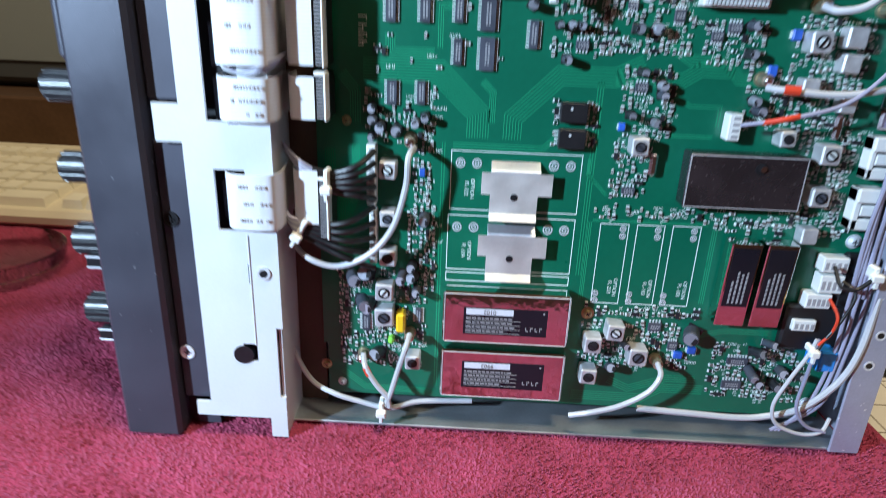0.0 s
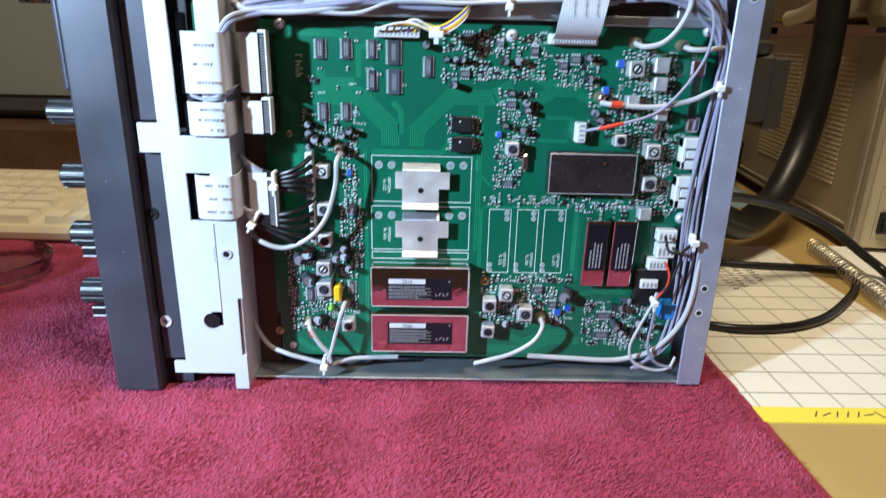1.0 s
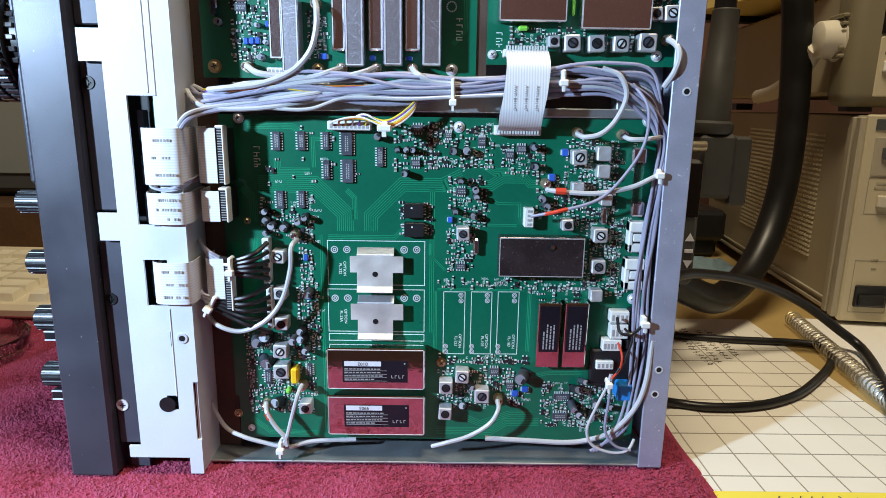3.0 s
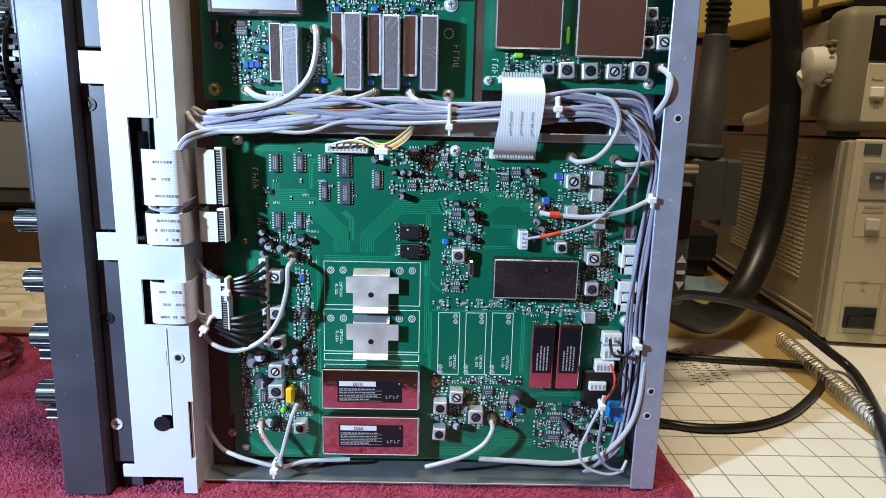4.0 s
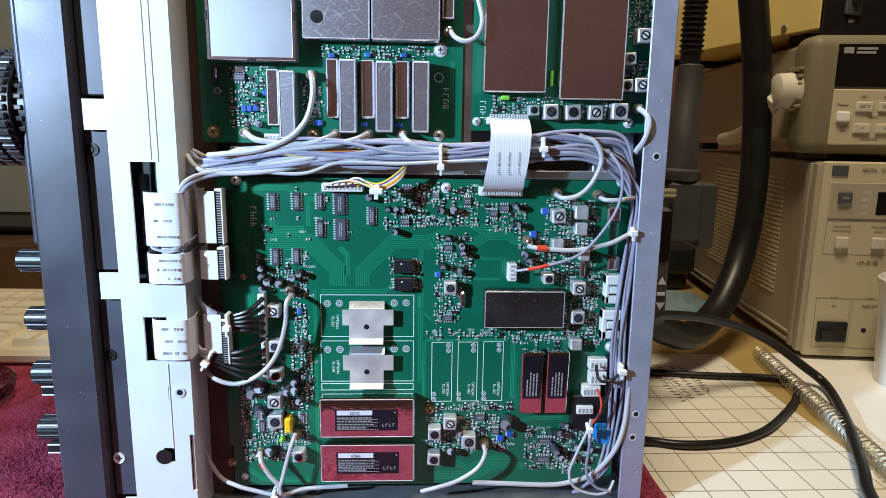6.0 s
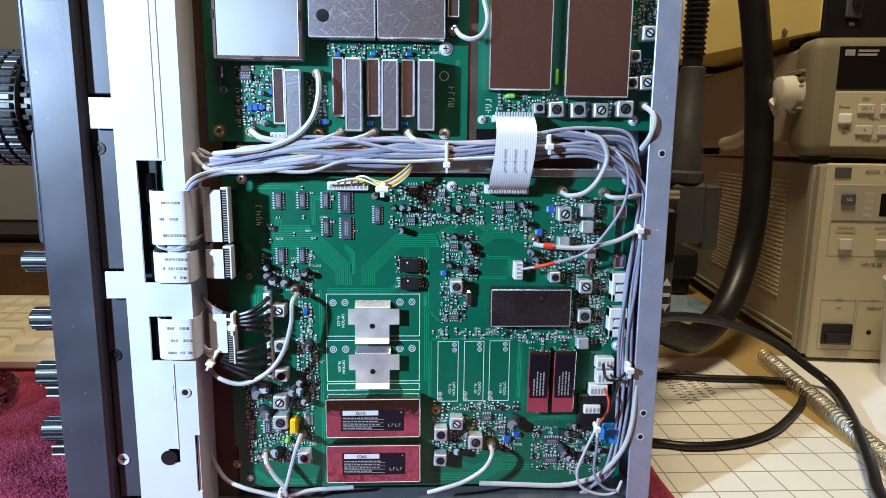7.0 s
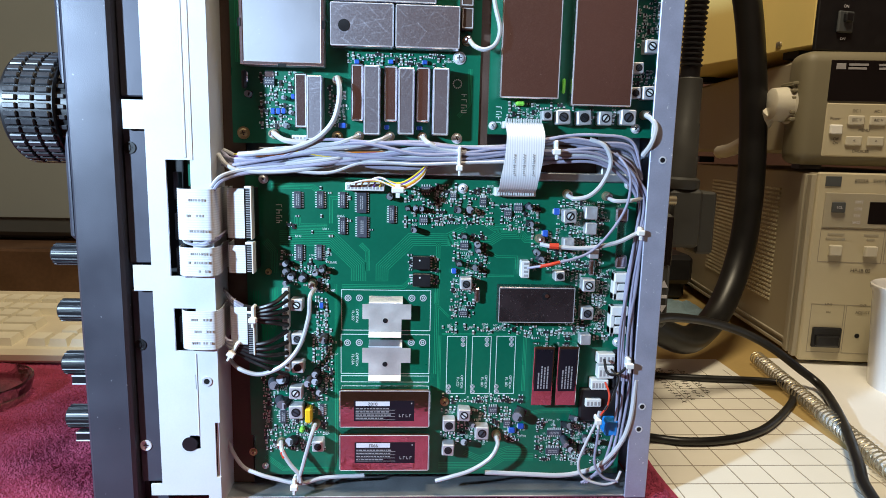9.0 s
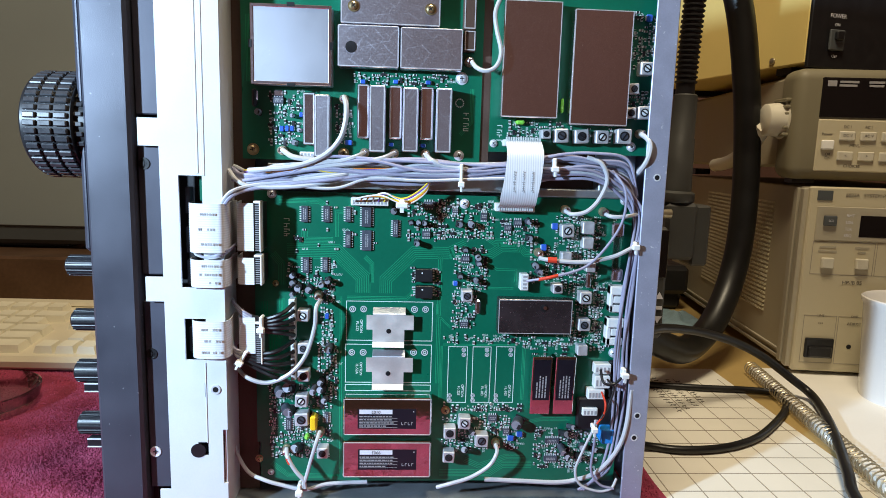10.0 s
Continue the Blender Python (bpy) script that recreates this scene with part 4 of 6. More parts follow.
def monitor():
    t = thing("monitor", pose(-0.55, 0.80, 0.0575), "dark monitor on the riser, reflected light painted into its blank screen", "monitor")
    bm = B()
    box(bm, -1.00, -0.24, 0.765, 0.80, 0.0645, 0.60, 0.006)
    part("bezel", bm, "monitor", t)
    bm = B()
    box(bm, -0.98, -0.26, 0.762, 0.768, 0.0900, 0.58, 0.001)
    part("screen", bm, "screen", t, "blank glossy screen, reflected light in its grey colour")
    bm = B()
    box(bm, -0.80, -0.44, 0.785, 0.97, 0.0575, 0.0665, 0.002)
    box(bm, -0.66, -0.58, 0.80, 0.86, 0.0645, 0.35, 0.002)
    part("stand", bm, "monitor", t)


monitor()


def dish():
    bm = B()
    z = TZ + 0.0030
    lathe(bm, (-0.2940, 0.3555, z), (0, 0, 1), [(0, 0.001), (0, 0.0405), (0.001, 0.042), (0.0135, 0.0452), (0.0150, 0.0450), (0.0156, 0.0440), (0.0150, 0.0428), (0.0060, 0.0375), (0.0042, 0.034), (0.0040, 0.001)], 52)
    single("glass_dish", bm, "glass", "round clear glass dish on the towel", "dish", smooth=True)


dish()


# ---- the radio: circuit boards ----
def combo(name, layers):
    """One mesh out of several bmeshes, each with a material of its own."""
    me = bpy.data.meshes.new(name)
    whole = bmesh.new()
    for i, (bm, mat) in enumerate(layers):
        bmesh.ops.recalc_face_normals(bm, faces=bm.faces)
        for f in bm.faces:
            f.material_index = i
        tmp = bpy.data.meshes.new("tmp")
        bm.to_mesh(tmp)
        whole.from_mesh(tmp)
        bm.free()
        bpy.data.meshes.remove(tmp)
        me.materials.append(M[mat])
    whole.to_mesh(me)
    whole.free()
    return me


def at_board(x, z, turn=0.0):
    """A pose on the board's face from millimetres; y in front of the board is negative."""
    return pose(x / 1000, BY, z / 1000, 0, turn, 0)


bm = B()
plate(bm, [(-0.0480, 0.0085, 0.1672, 0.1812)], [(-0.0481, 0.0860, -0.0435, 0.0980), (-0.0481, 0.0084, -0.0462, 0.0330), (-0.0481, 0.1470, -0.0452, 0.1500)], BY, BY + 0.0016)
main_board = part("main_board", bm, "mask", radio, "green solder-masked circuit board")
bm = B()
box(bm, -0.0535, 0.0772, BY, BY + 0.0016, 0.1985, 0.3380)
upper_board = part("upper_board", bm, "mask", radio, "green solder-masked circuit board")
bm = B()
box(bm, 0.0822, 0.1755, BY, BY + 0.0016, 0.2062, 0.3380)
second_board = part("second_board", bm, "mask", radio, "green solder-masked circuit board")
bm = B()
box(bm, -0.0400, 0.1010, BY - 0.0015, BY + 0.010, 0.1835, 0.1965, 0.0005)
box(bm, 0.1010, 0.1672, BY - 0.0015, BY + 0.010, 0.1818, 0.1862, 0.0005)
box(bm, 0.1460, 0.1672, BY - 0.0010, BY + 0.010, 0.1818, 0.1960, 0.0005)
part("divider", bm, "steel", radio, "bare steel divider between the boards")
# strips darkened to paint in the shade beside the frame flange and boards
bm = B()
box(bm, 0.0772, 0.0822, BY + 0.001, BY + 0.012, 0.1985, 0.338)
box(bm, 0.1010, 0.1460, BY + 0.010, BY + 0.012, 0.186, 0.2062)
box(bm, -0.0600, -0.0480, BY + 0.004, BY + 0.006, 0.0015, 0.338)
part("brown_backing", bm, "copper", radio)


def board_for(x, z):
    return main_board if z < 190 else (upper_board if x < 79 else second_board)


SHIELDS = [
    (-46.1, 237.9, -4.1, 278.6), (-1.0, 248.5, 31.3, 270.0), (32.1, 248.5, 65.2, 269.8), (0.4, 270.6, 52.9, 291.0),
    (86.8, 225.0, 118.0, 286.0), (124.7, 222.0, 156.9, 282.8), (90.5, 103.1, 133.4, 123.5),
]
CANS_LOW = [
    (-19.7, 207.0, -13.2, 234.6), (9.4, 211.2, 15.8, 240.1), (26.6, 211.3, 33.4, 239.8), (43.5, 211.4, 50.4, 239.6),
    (65.4, 270.2, 72.3, 288.0), (65.9, 259.0, 72.4, 270.0),
]
CANS_TALL = [
    (-13.2, 200.7, -5.0, 233.5), (16.1, 204.0, 24.7, 239.3), (33.9, 204.6, 42.4, 238.7), (51.8, 204.7, 60.4, 239.0),
]
FILTERS = [
    (2.9, 41.1, 54.1, 64.0), (2.8, 14.9, 54.3, 37.5),
]
FILTER_LABELS = [
    (11.3, 45.6, 45.1, 57.6), (11.7, 20.2, 45.8, 32.7),
]
SLIM = [
    (111.7, 54.7, 123.5, 90.3), (125.4, 54.7, 137.2, 90.5),
]
CHIPS = [
    (-22.2, 164.1, -17.3, 173.3), (-10.0, 164.3, -5.1, 173.7), (2.3, 164.7, 6.6, 173.5), (2.3, 150.2, 6.6, 159.7),
    (28.9, 156.8, 33.2, 166.6), (-21.6, 135.2, -16.7, 144.3), (-10.5, 135.5, -6.2, 144.6), (11.4, 162.2, 18.0, 173.8),
    (11.7, 148.8, 18.2, 160.2), (-31.7, 40.6, -27.2, 48.4), (-9.3, 45.2, -5.7, 52.2),
]
CHIPS_WIDE = [
    (46.1, 156.7, 50.8, 161.1), (46.6, 173.2, 52.2, 177.9), (62.7, 170.8, 66.3, 174.5), (79.1, 167.1, 82.9, 172.5),
    (98.2, 164.2, 102.9, 168.8), (92.9, 161.2, 97.1, 165.8), (69.0, 142.8, 73.6, 147.4), (69.2, 104.5, 74.3, 108.4),
    (88.1, 46.4, 93.4, 51.3), (123.2, 32.6, 131.9, 36.8), (123.0, 20.9, 131.2, 25.6), (97.4, 38.2, 101.4, 43.0),
    (-36.6, 228.2, -30.9, 232.7),
]
OPTOS = [
    (42.8, 131.7, 52.6, 139.1), (43.0, 122.1, 52.9, 129.4),
]
COILS = [
    (166.8, 253.6, 3.5), (160.4, 242.5, 2.8), (159.6, 229.5, 2.9), (167.1, 229.8, 3.5), (121.7, 216.0, 3.8), (132.9, 215.9, 3.8),
    (144.4, 215.9, 3.6), (156.8, 216.7, 4.1), (113.0, 216.6, 2.6), (-20.1, 111.7, 3.3), (-19.9, 92.5, 3.1), (-19.9, 76.2, 3.3),
    (-21.2, 61.1, 3.6), (-21.2, 49.8, 3.9), (-9.2, 29.2, 3.2), (128.3, 163.1, 3.6), (72.5, 124.6, 3.2), (124.4, 129.7, 2.8),
    (141.0, 124.5, 3.5), (141.1, 108.5, 3.5), (65.1, 41.9, 3.5), (73.6, 48.1, 3.5), (84.2, 37.2, 3.8), (64.9, 26.9, 3.4),
]
CAN_SQUARE = [
    (140.5, 164.9, 3.5), (140.8, 156.3, 3.2), (143.2, 142.3, 2.8), (128.8, 147.8, 3.0), (141.4, 92.9, 3.1),
]
CAPS = [
    (-26.3, 134.1, 1.7), (-26.3, 129.7, 1.7), (-23.3, 127.0, 2.0), (-17.2, 126.1, 2.2), (-10.2, 129.0, 1.7), (-6.6, 131.3, 1.7),
    (-26.4, 123.4, 1.6), (30.0, 171.6, 1.8), (43.3, 153.8, 1.7), (39.7, 165.3, 1.4), (44.0, 165.4, 1.4), (47.3, 165.4, 1.4),
    (67.1, 165.1, 1.9), (73.7, 165.2, 1.9), (106.2, 167.5, 1.7), (107.2, 158.1, 1.8), (78.5, 146.1, 1.7), (78.9, 142.7, 1.6),
    (68.5, 135.2, 1.6), (77.8, 132.8, 1.6), (113.9, 138.6, 1.9), (70.9, 150.4, 1.6), (111.8, 142.1, 1.7),
]
CAPS_BIG = [
    (-35.1, 65.1, 2.9), (-28.9, 67.1, 3.2), (-31.5, 54.6, 2.7), (-27.7, 53.7, 2.7), (-14.0, 66.9, 2.1), (-9.7, 66.5, 2.2),
    (-8.4, 60.4, 1.8), (-23.7, 30.2, 2.8), (-6.0, 91.9, 2.2), (-10.3, 71.1, 2.0), (-44.5, 223.8, 2.4), (-24.8, 207.9, 2.2),
    (-22.3, 214.8, 1.7), (-26.1, 222.4, 1.6), (74.8, 28.6, 2.0), (77.9, 41.5, 1.6), (106.7, 47.0, 3.3), (133.1, 39.6, 2.0),
    (132.9, 31.3, 2.0), (137.2, 25.8, 1.9), (146.2, 31.3, 2.0), (143.9, 25.1, 1.9), (137.5, 43.7, 1.6), (152.4, 29.2, 1.6),
]
BLUES = [
    (10.5, 240.7, 13.6, 242.9), (28.2, 241.3, 31.3, 243.4), (46.0, 241.5, 49.2, 243.6), (-33.2, 213.8, -30.7, 216.8),
    (-30.3, 213.9, -28.0, 217.0), (-27.6, 214.1, -25.2, 217.0), (2.1, 207.4, 6.7, 210.2), (26.4, 207.2, 29.2, 209.6),
    (43.6, 207.3, 46.9, 209.4), (-22.5, 221.8, -20.4, 224.4), (166.1, 279.3, 170.0, 283.0), (120.1, 163.2, 124.0, 166.9),
    (114.4, 150.8, 118.1, 154.5), (64.5, 129.3, 67.5, 132.2), (100.0, 34.9, 104.5, 37.9), (105.4, 37.4, 109.7, 40.4),
    (-8.6, 108.6, -5.9, 111.7), (-8.3, 88.0, -4.9, 91.9),
]
SCREWS = [
    (65.9, 245.4, 3.4), (65.6, 203.5, 2.9), (84.8, 210.8, 2.2), (163.4, 211.1, 2.6), (-38.0, 179.6, 2.6), (-40.3, 14.1, 1.9),
    (69.7, 176.6, 2.8), (162.4, 180.9, 3.1), (161.7, 90.0, 2.9), (160.9, 15.4, 2.7),
]
SCREWS_BRASS = [
    (-47.8, 203.7, 3.3), (1.6, 202.9, 3.0), (-47.0, 22.7, 2.3), (62.7, 53.4, 2.6), (-36.3, 128.7, 1.8),
]
COAX = [
    (-31.6, 203.5, 3.0), (1.8, 232.0, 3.0), (13.2, 203.5, 2.8), (29.6, 203.7, 2.8), (46.9, 203.8, 2.9), (69.7, 254.1, 2.8),
    (167.5, 218.5, 2.7), (-12.0, 122.6, 2.3), (-30.6, 29.5, 2.5), (-10.9, 40.4, 2.6), (127.4, 174.7, 2.5), (149.5, 174.0, 2.3),
    (113.2, 149.7, 2.5), (93.3, 33.7, 2.9),
]
CONN_WHITE = [
    (6.2, 174.6, 27.1, 179.0), (89.7, 209.4, 110.4, 213.1), (86.6, 173.2, 109.1, 177.8), (-28.2, 97.3, -24.6, 120.9),
    (-27.2, 73.2, -24.4, 95.3), (102.8, 128.1, 107.6, 137.7), (155.4, 116.0, 163.8, 131.7), (154.7, 96.2, 164.6, 112.7),
    (149.3, 78.6, 159.2, 84.7), (149.9, 69.8, 159.2, 77.3), (146.3, 63.0, 156.3, 69.1), (143.7, 52.7, 152.9, 57.5),
    (-21.6, 200.5, -13.6, 203.2),
]
CONN_FFC = [
    (-44.7, 149.3, -40.8, 175.3), (-44.9, 131.1, -40.5, 146.1), (-45.0, 86.5, -40.8, 109.0),
]
SILK_RECTS = [
    (3.5, 95.6, 53.5, 119.2), (3.1, 70.1, 53.4, 93.5), (63.2, 58.1, 74.6, 92.7), (77.6, 58.2, 88.6, 92.8),
    (91.5, 58.3, 102.7, 93.0),
]
PADS = [
    (7.2, 114.3, 1.9), (13.5, 114.4, 1.9), (42.8, 114.6, 2.0), (49.2, 114.7, 1.9), (6.9, 88.4, 1.9), (13.5, 88.5, 2.0),
    (42.8, 88.8, 2.0), (49.3, 88.8, 2.0), (72.3, 90.7, 1.3), (72.4, 87.7, 1.3), (86.0, 90.8, 1.3), (86.1, 87.9, 1.3),
    (100.1, 91.0, 1.3), (100.2, 88.0, 1.3), (64.7, 62.5, 1.3), (64.8, 59.5, 1.3), (78.5, 62.6, 1.3), (78.6, 59.6, 1.3),
    (92.4, 62.7, 1.3), (92.5, 59.6, 1.4),
]
FIELDS_A = [
    (-28.7, 121.1, -2.6, 141.4), (-10.0, 90.0, -3.7, 122.5), (38.2, 155.5, 59.5, 178.0), (41.5, 120.7, 44.0, 140.7),
    (53.5, 120.9, 56.7, 140.9), (-40.2, 43.4, -4.4, 69.0), (-39.1, 24.2, -5.5, 43.4), (-12.2, 61.1, -1.9, 97.0),
    (56.0, 157.2, 86.2, 178.6), (91.7, 154.1, 112.1, 169.3), (65.7, 127.8, 84.2, 152.2), (65.2, 104.1, 78.1, 127.7),
    (109.2, 133.7, 120.8, 153.1), (123.1, 126.2, 149.2, 171.4), (147.6, 91.8, 156.8, 133.0),
]
FIELDS_B = [
    (107.6, 91.5, 158.0, 96.9), (135.7, 97.0, 151.6, 124.9), (60.6, 95.0, 139.5, 100.4), (61.9, 53.4, 107.0, 57.6),
    (61.0, 29.8, 107.7, 50.6), (117.7, 17.0, 143.4, 42.5), (135.4, 15.5, 157.3, 41.1), (-38.1, 207.2, -21.5, 236.0),
    (-2.0, 208.2, 6.4, 230.3), (7.5, 241.1, 62.3, 246.6), (93.6, 214.1, 153.4, 223.1), (159.3, 254.1, 172.7, 284.0),
    (160.2, 232.3, 173.7, 242.5), (-27.3, 146.8, 22.0, 176.8),
]

TAKEN = [(*b, 0.3) for group in (SHIELDS, CANS_LOW, CANS_TALL, FILTERS, SLIM, CHIPS, CHIPS_WIDE, OPTOS, BLUES, CONN_WHITE, CONN_FFC) for b in group]
TAKEN += [(x - r, z - r, x + r, z + r, 0.2) for group in (COILS, CAN_SQUARE, CAPS, CAPS_BIG, SCREWS, SCREWS_BRASS, COAX) for x, z, r in group]
TAKEN += [(14, 66, 43, 121, 0)]


def free(x, z, r):
    return not any(a - r - g < x < c + r + g and b - r - g < z < d + r + g for a, b, c, d, g in TAKEN)


def screw_mesh(mat):
    a, b, c = B(), B(), B()
    lathe(a, (0, 0, 0), (0, -1, 0), [(0, 0.0030), (0.0005, 0.0030), (0.0005, 0.0022), (0.0012, 0.0021), (0.0018, 0.0013)], 24)
    for t in (20, 110):
        box(b, -0.0012, 0.0012, -0.00185, -0.0015, -0.00022, 0.00022, 0, pose(0, 0, 0, 0, t, 0))
    return combo("screw", [(a, mat), (b, "black")])


# metal shields
def shields():
    depth = (10.0, 9.5, 9.5, 9.0, 10.0, 10.0, 8.5)
    mats = ("tin_matt", "tin_worn", "tin_worn", "tin_worn", "tin", "tin", "tin_dark")
    for (x0, z0, x1, z1), d, mt in zip(SHIELDS, depth, mats):
        bd = board_for((x0 + x1) / 2, (z0 + z1) / 2)
        k = 1000
        bm = B()
        box(bm, x0 / k, x1 / k, BY - d / k, BY, z0 / k, z1 / k, 0.0006)
        s = part("shield_can", bm, mt, bd, "tin-plated shielding can")
        bm = B()
        rim = 0.0008
        y0, y1 = BY - d / k - 0.0004, BY - d / k + 0.0003
        if d == 10.0 and x0 < 0:
            for a in ((x0, z0, x0 + 1.6, z1), (x1 - 1.6, z0, x1, z1), (x0 + 1.6, z0, x1 - 1.6, z0 + 1.6), (x0 + 1.6, z1 - 1.6, x1 - 1.6, z1)):
                box(bm, a[0] / k, a[2] / k, y0, y1, a[1] / k, a[3] / k, 0.0002)
            part("rim", bm, "tin", bd)
            for cx, cz, w, h in (((x0 + x1) / 2, z1, 4, 2), ((x0 + x1) / 2, z0, 4, 1.6), (x0, (z0 + z1) / 2, 1.6, 4), (x1, (z0 + z1) / 2, 1.6, 4)):
                bm = B()
                box(bm, (cx - w / 2) / k, (cx + w / 2) / k, y0 - 0.0003, y0 + 0.0002, (cz - h / 2) / k, (cz + h / 2) / k)
                part("notch", bm, "black", bd)
        else:
            # thin pale strips paint in the highlight along the bevelled edges
            e = 0.38
            for a in ((x0 + 0.3, z0 + 0.3, x0 + 0.3 + e, z1 - 0.3), (x1 - 0.3 - e, z0 + 0.3, x1 - 0.3, z1 - 0.3), (x0 + 0.3 + e, z0 + 0.3, x1 - 0.3 - e, z0 + 0.3 + e), (x0 + 0.3 + e, z1 - 0.3 - e, x1 - 0.3 - e, z1 - 0.3)):
                box(bm, a[0] / k, a[2] / k, y0 + 0.0003, y1, a[1] / k, a[3] / k)
            part("rim", bm, "coil_tin", bd)
    for x, z, r in ((116.6, 118.7, 2.1), (6.1, 258.6, 3.0)):
        bm = B()
        lathe(bm, (x / 1000, BY - (0.0085 if z < 200 else 0.0095) + 0.0004, z / 1000), (0, -1, 0), [(0, r / 1000), (0.0006, r / 1000)], 22)
        part("adjust_hole", bm, "black", board_for(x, z))
    bm = B()
    lathe(bm, (0.1172, BY - 0.0088, 0.1188), (0, -1, 0), [(0, 0.0011), (0.0005, 0.0011)], 14)
    part("core", bm, "tin", main_board)
    sm = screw_mesh("gilt")
    for x, z in ((7.2, 279.4), (47.6, 279.2)):
        piece("screw", sm, upper_board, pose(x / 1000, BY - 0.0090, z / 1000, 0, 30, 0))
    for d, mt, items in ((7.0, "copper", CANS_LOW), (10.5, "tin_worn", CANS_TALL)):
        for n, (x0, z0, x1, z1) in enumerate(items):
            bm = B()
            box(bm, x0 / 1000, x1 / 1000, BY - d / 1000, BY, z0 / 1000, z1 / 1000, 0.0006)
            part("filter_can", bm, ("tin" if mt == "copper" and n < 4 else mt), upper_board, "narrow plated filter can")
            bm = B()
            y0 = BY - d / 1000
            for a in ((x0 + 0.5, z0 + 0.5, x0 + 1.0, z1 - 0.5), (x1 - 1.0, z0 + 0.5, x1 - 0.5, z1 - 0.5), (x0 + 1.0, z0 + 0.5, x1 - 1.0, z0 + 1.0), (x0 + 1.0, z1 - 1.0, x1 - 1.0, z1 - 0.5)):
                box(bm, a[0] / 1000, a[2] / 1000, y0 - 0.00025, y0 + 0.0002, a[1] / 1000, a[3] / 1000)
            part("can_rim", bm, "coil_tin", upper_board)
    # filter blocks with printed labels
    for n, ((x0, z0, x1, z1), (a0, b0, a1, b1)) in enumerate(zip(FILTERS, FILTER_LABELS)):
        bm = B()
        box(bm, x0 / 1000, x1 / 1000, BY - 0.0090, BY - 0.0005, z0 / 1000, z1 / 1000, 0.0010)
        part("filter_block", bm, "mirror", main_board, "polished metal crystal filter with a black label")
        y = BY - 0.0090
        # pale strips stand for light caught on the block's chamfers
        bm = B()
        for c0, d0, c1, d1 in ((x0 + 0.9, z0 + 0.5, x1 - 0.9, z0 + 0.95), (x0 + 0.9, z1 - 0.95, x1 - 0.9, z1 - 0.5), (x0 + 0.45, z0 + 0.9, x0 + 0.9, z1 - 0.9), (x1 - 0.9, z0 + 0.9, x1 - 0.45, z1 - 0.9)):
            box(bm, c0 / 1000, c1 / 1000, y - 0.00015, y + 0.0003, d0 / 1000, d1 / 1000, 0.0001)
        part("filter_rim", bm, "coil_tin", main_board)
        bm = B()
        box(bm, a0 / 1000, a1 / 1000, y - 0.0002, y + 0.0002, b0 / 1000, b1 / 1000)
        part("black_label", bm, "label", main_board)
        bm = B()
        box(bm, (a0 + 1) / 1000, (a0 + 20) / 1000, y - 0.0004, y, (b1 - 3.0) / 1000, (b1 - 0.4) / 1000)
        part("date_strip", bm, "label_text", main_board)
        words("lettering", ("0102", "9903")[n], "ink", 0.0026, pose((a0 + 10.5) / 1000, y - 0.0005, (b1 - 1.7) / 1000, 90, 180, 0), main_board)
        bm = B()
        rnd = random.Random(n)
        for row in range(4):
            z = b1 - 4.6 - row * 1.9
            x = a0 + 1
            end = a0 + (20 if row < 3 else 16)
            while x < end:
                w = rnd.uniform(0.6, 2.2)
                box(bm, x / 1000, (x + w) / 1000, y - 0.0004, y, (z - 0.28) / 1000, (z + 0.28) / 1000)
                x += w + 0.45
            box(bm, (a0 + 1) / 1000, (a0 + 23) / 1000, y - 0.0004, y, (z - 0.95) / 1000, (z - 0.83) / 1000)
        for k in range(4):
            x = a1 - 8.6 + k * 1.9
            box(bm, x / 1000, (x + 0.35) / 1000, y - 0.0004, y, (b0 + 2.4) / 1000, (b0 + 4.0) / 1000)
            box(bm, x / 1000, (x + 1.1) / 1000, y - 0.0004, y, (b0 + 2.4 + (k % 2) * 1.3) / 1000, (b0 + 2.75 + (k % 2) * 1.3) / 1000)
        box(bm, (a1 - 1.9) / 1000, (a1 - 1.2) / 1000, y - 0.0004, y, (b1 - 1.8) / 1000, (b1 - 1.1) / 1000)
        part("small_print", bm, "print_grey", main_board)
    for n, (x0, z0, x1, z1) in enumerate(SLIM):
        m = Matrix.Translation((0, BY, z0 / 1000)) @ Matrix.Rotation(radians(3.5), 4, "X") @ Matrix.Translation((0, -BY, -z0 / 1000))
        bm = B()
        box(bm, x0 / 1000, x1 / 1000, BY - 0.0075, BY, z0 / 1000, z1 / 1000, 0.0004, m)
        part("slim_filter", bm, "mirror", main_board, "slim polished crystal filter with a black label")
        bm = B()
        box(bm, (x0 + 1.0) / 1000, (x1 - 1.0) / 1000, BY - 0.0077, BY - 0.0072, (z0 + 9) / 1000, (z1 - 1.5) / 1000, 0, m)
        part("black_label", bm, "label", main_board)
        bm = B()
        rnd = random.Random(20 + n)
        for col in range(4):
            x = x0 + 3.2 + col * 1.7
            z = z0 + 10.5
            while z < z1 - (12 if col else 16):
                w = rnd.uniform(0.6, 2.4)
                box(bm, (x - 0.35) / 1000, (x + 0.35) / 1000, BY - 0.0079, BY - 0.0075, z / 1000, (z + w) / 1000, 0, m)
                z += w + 0.45
        part("small_print", bm, "print_grey", main_board)


shields()


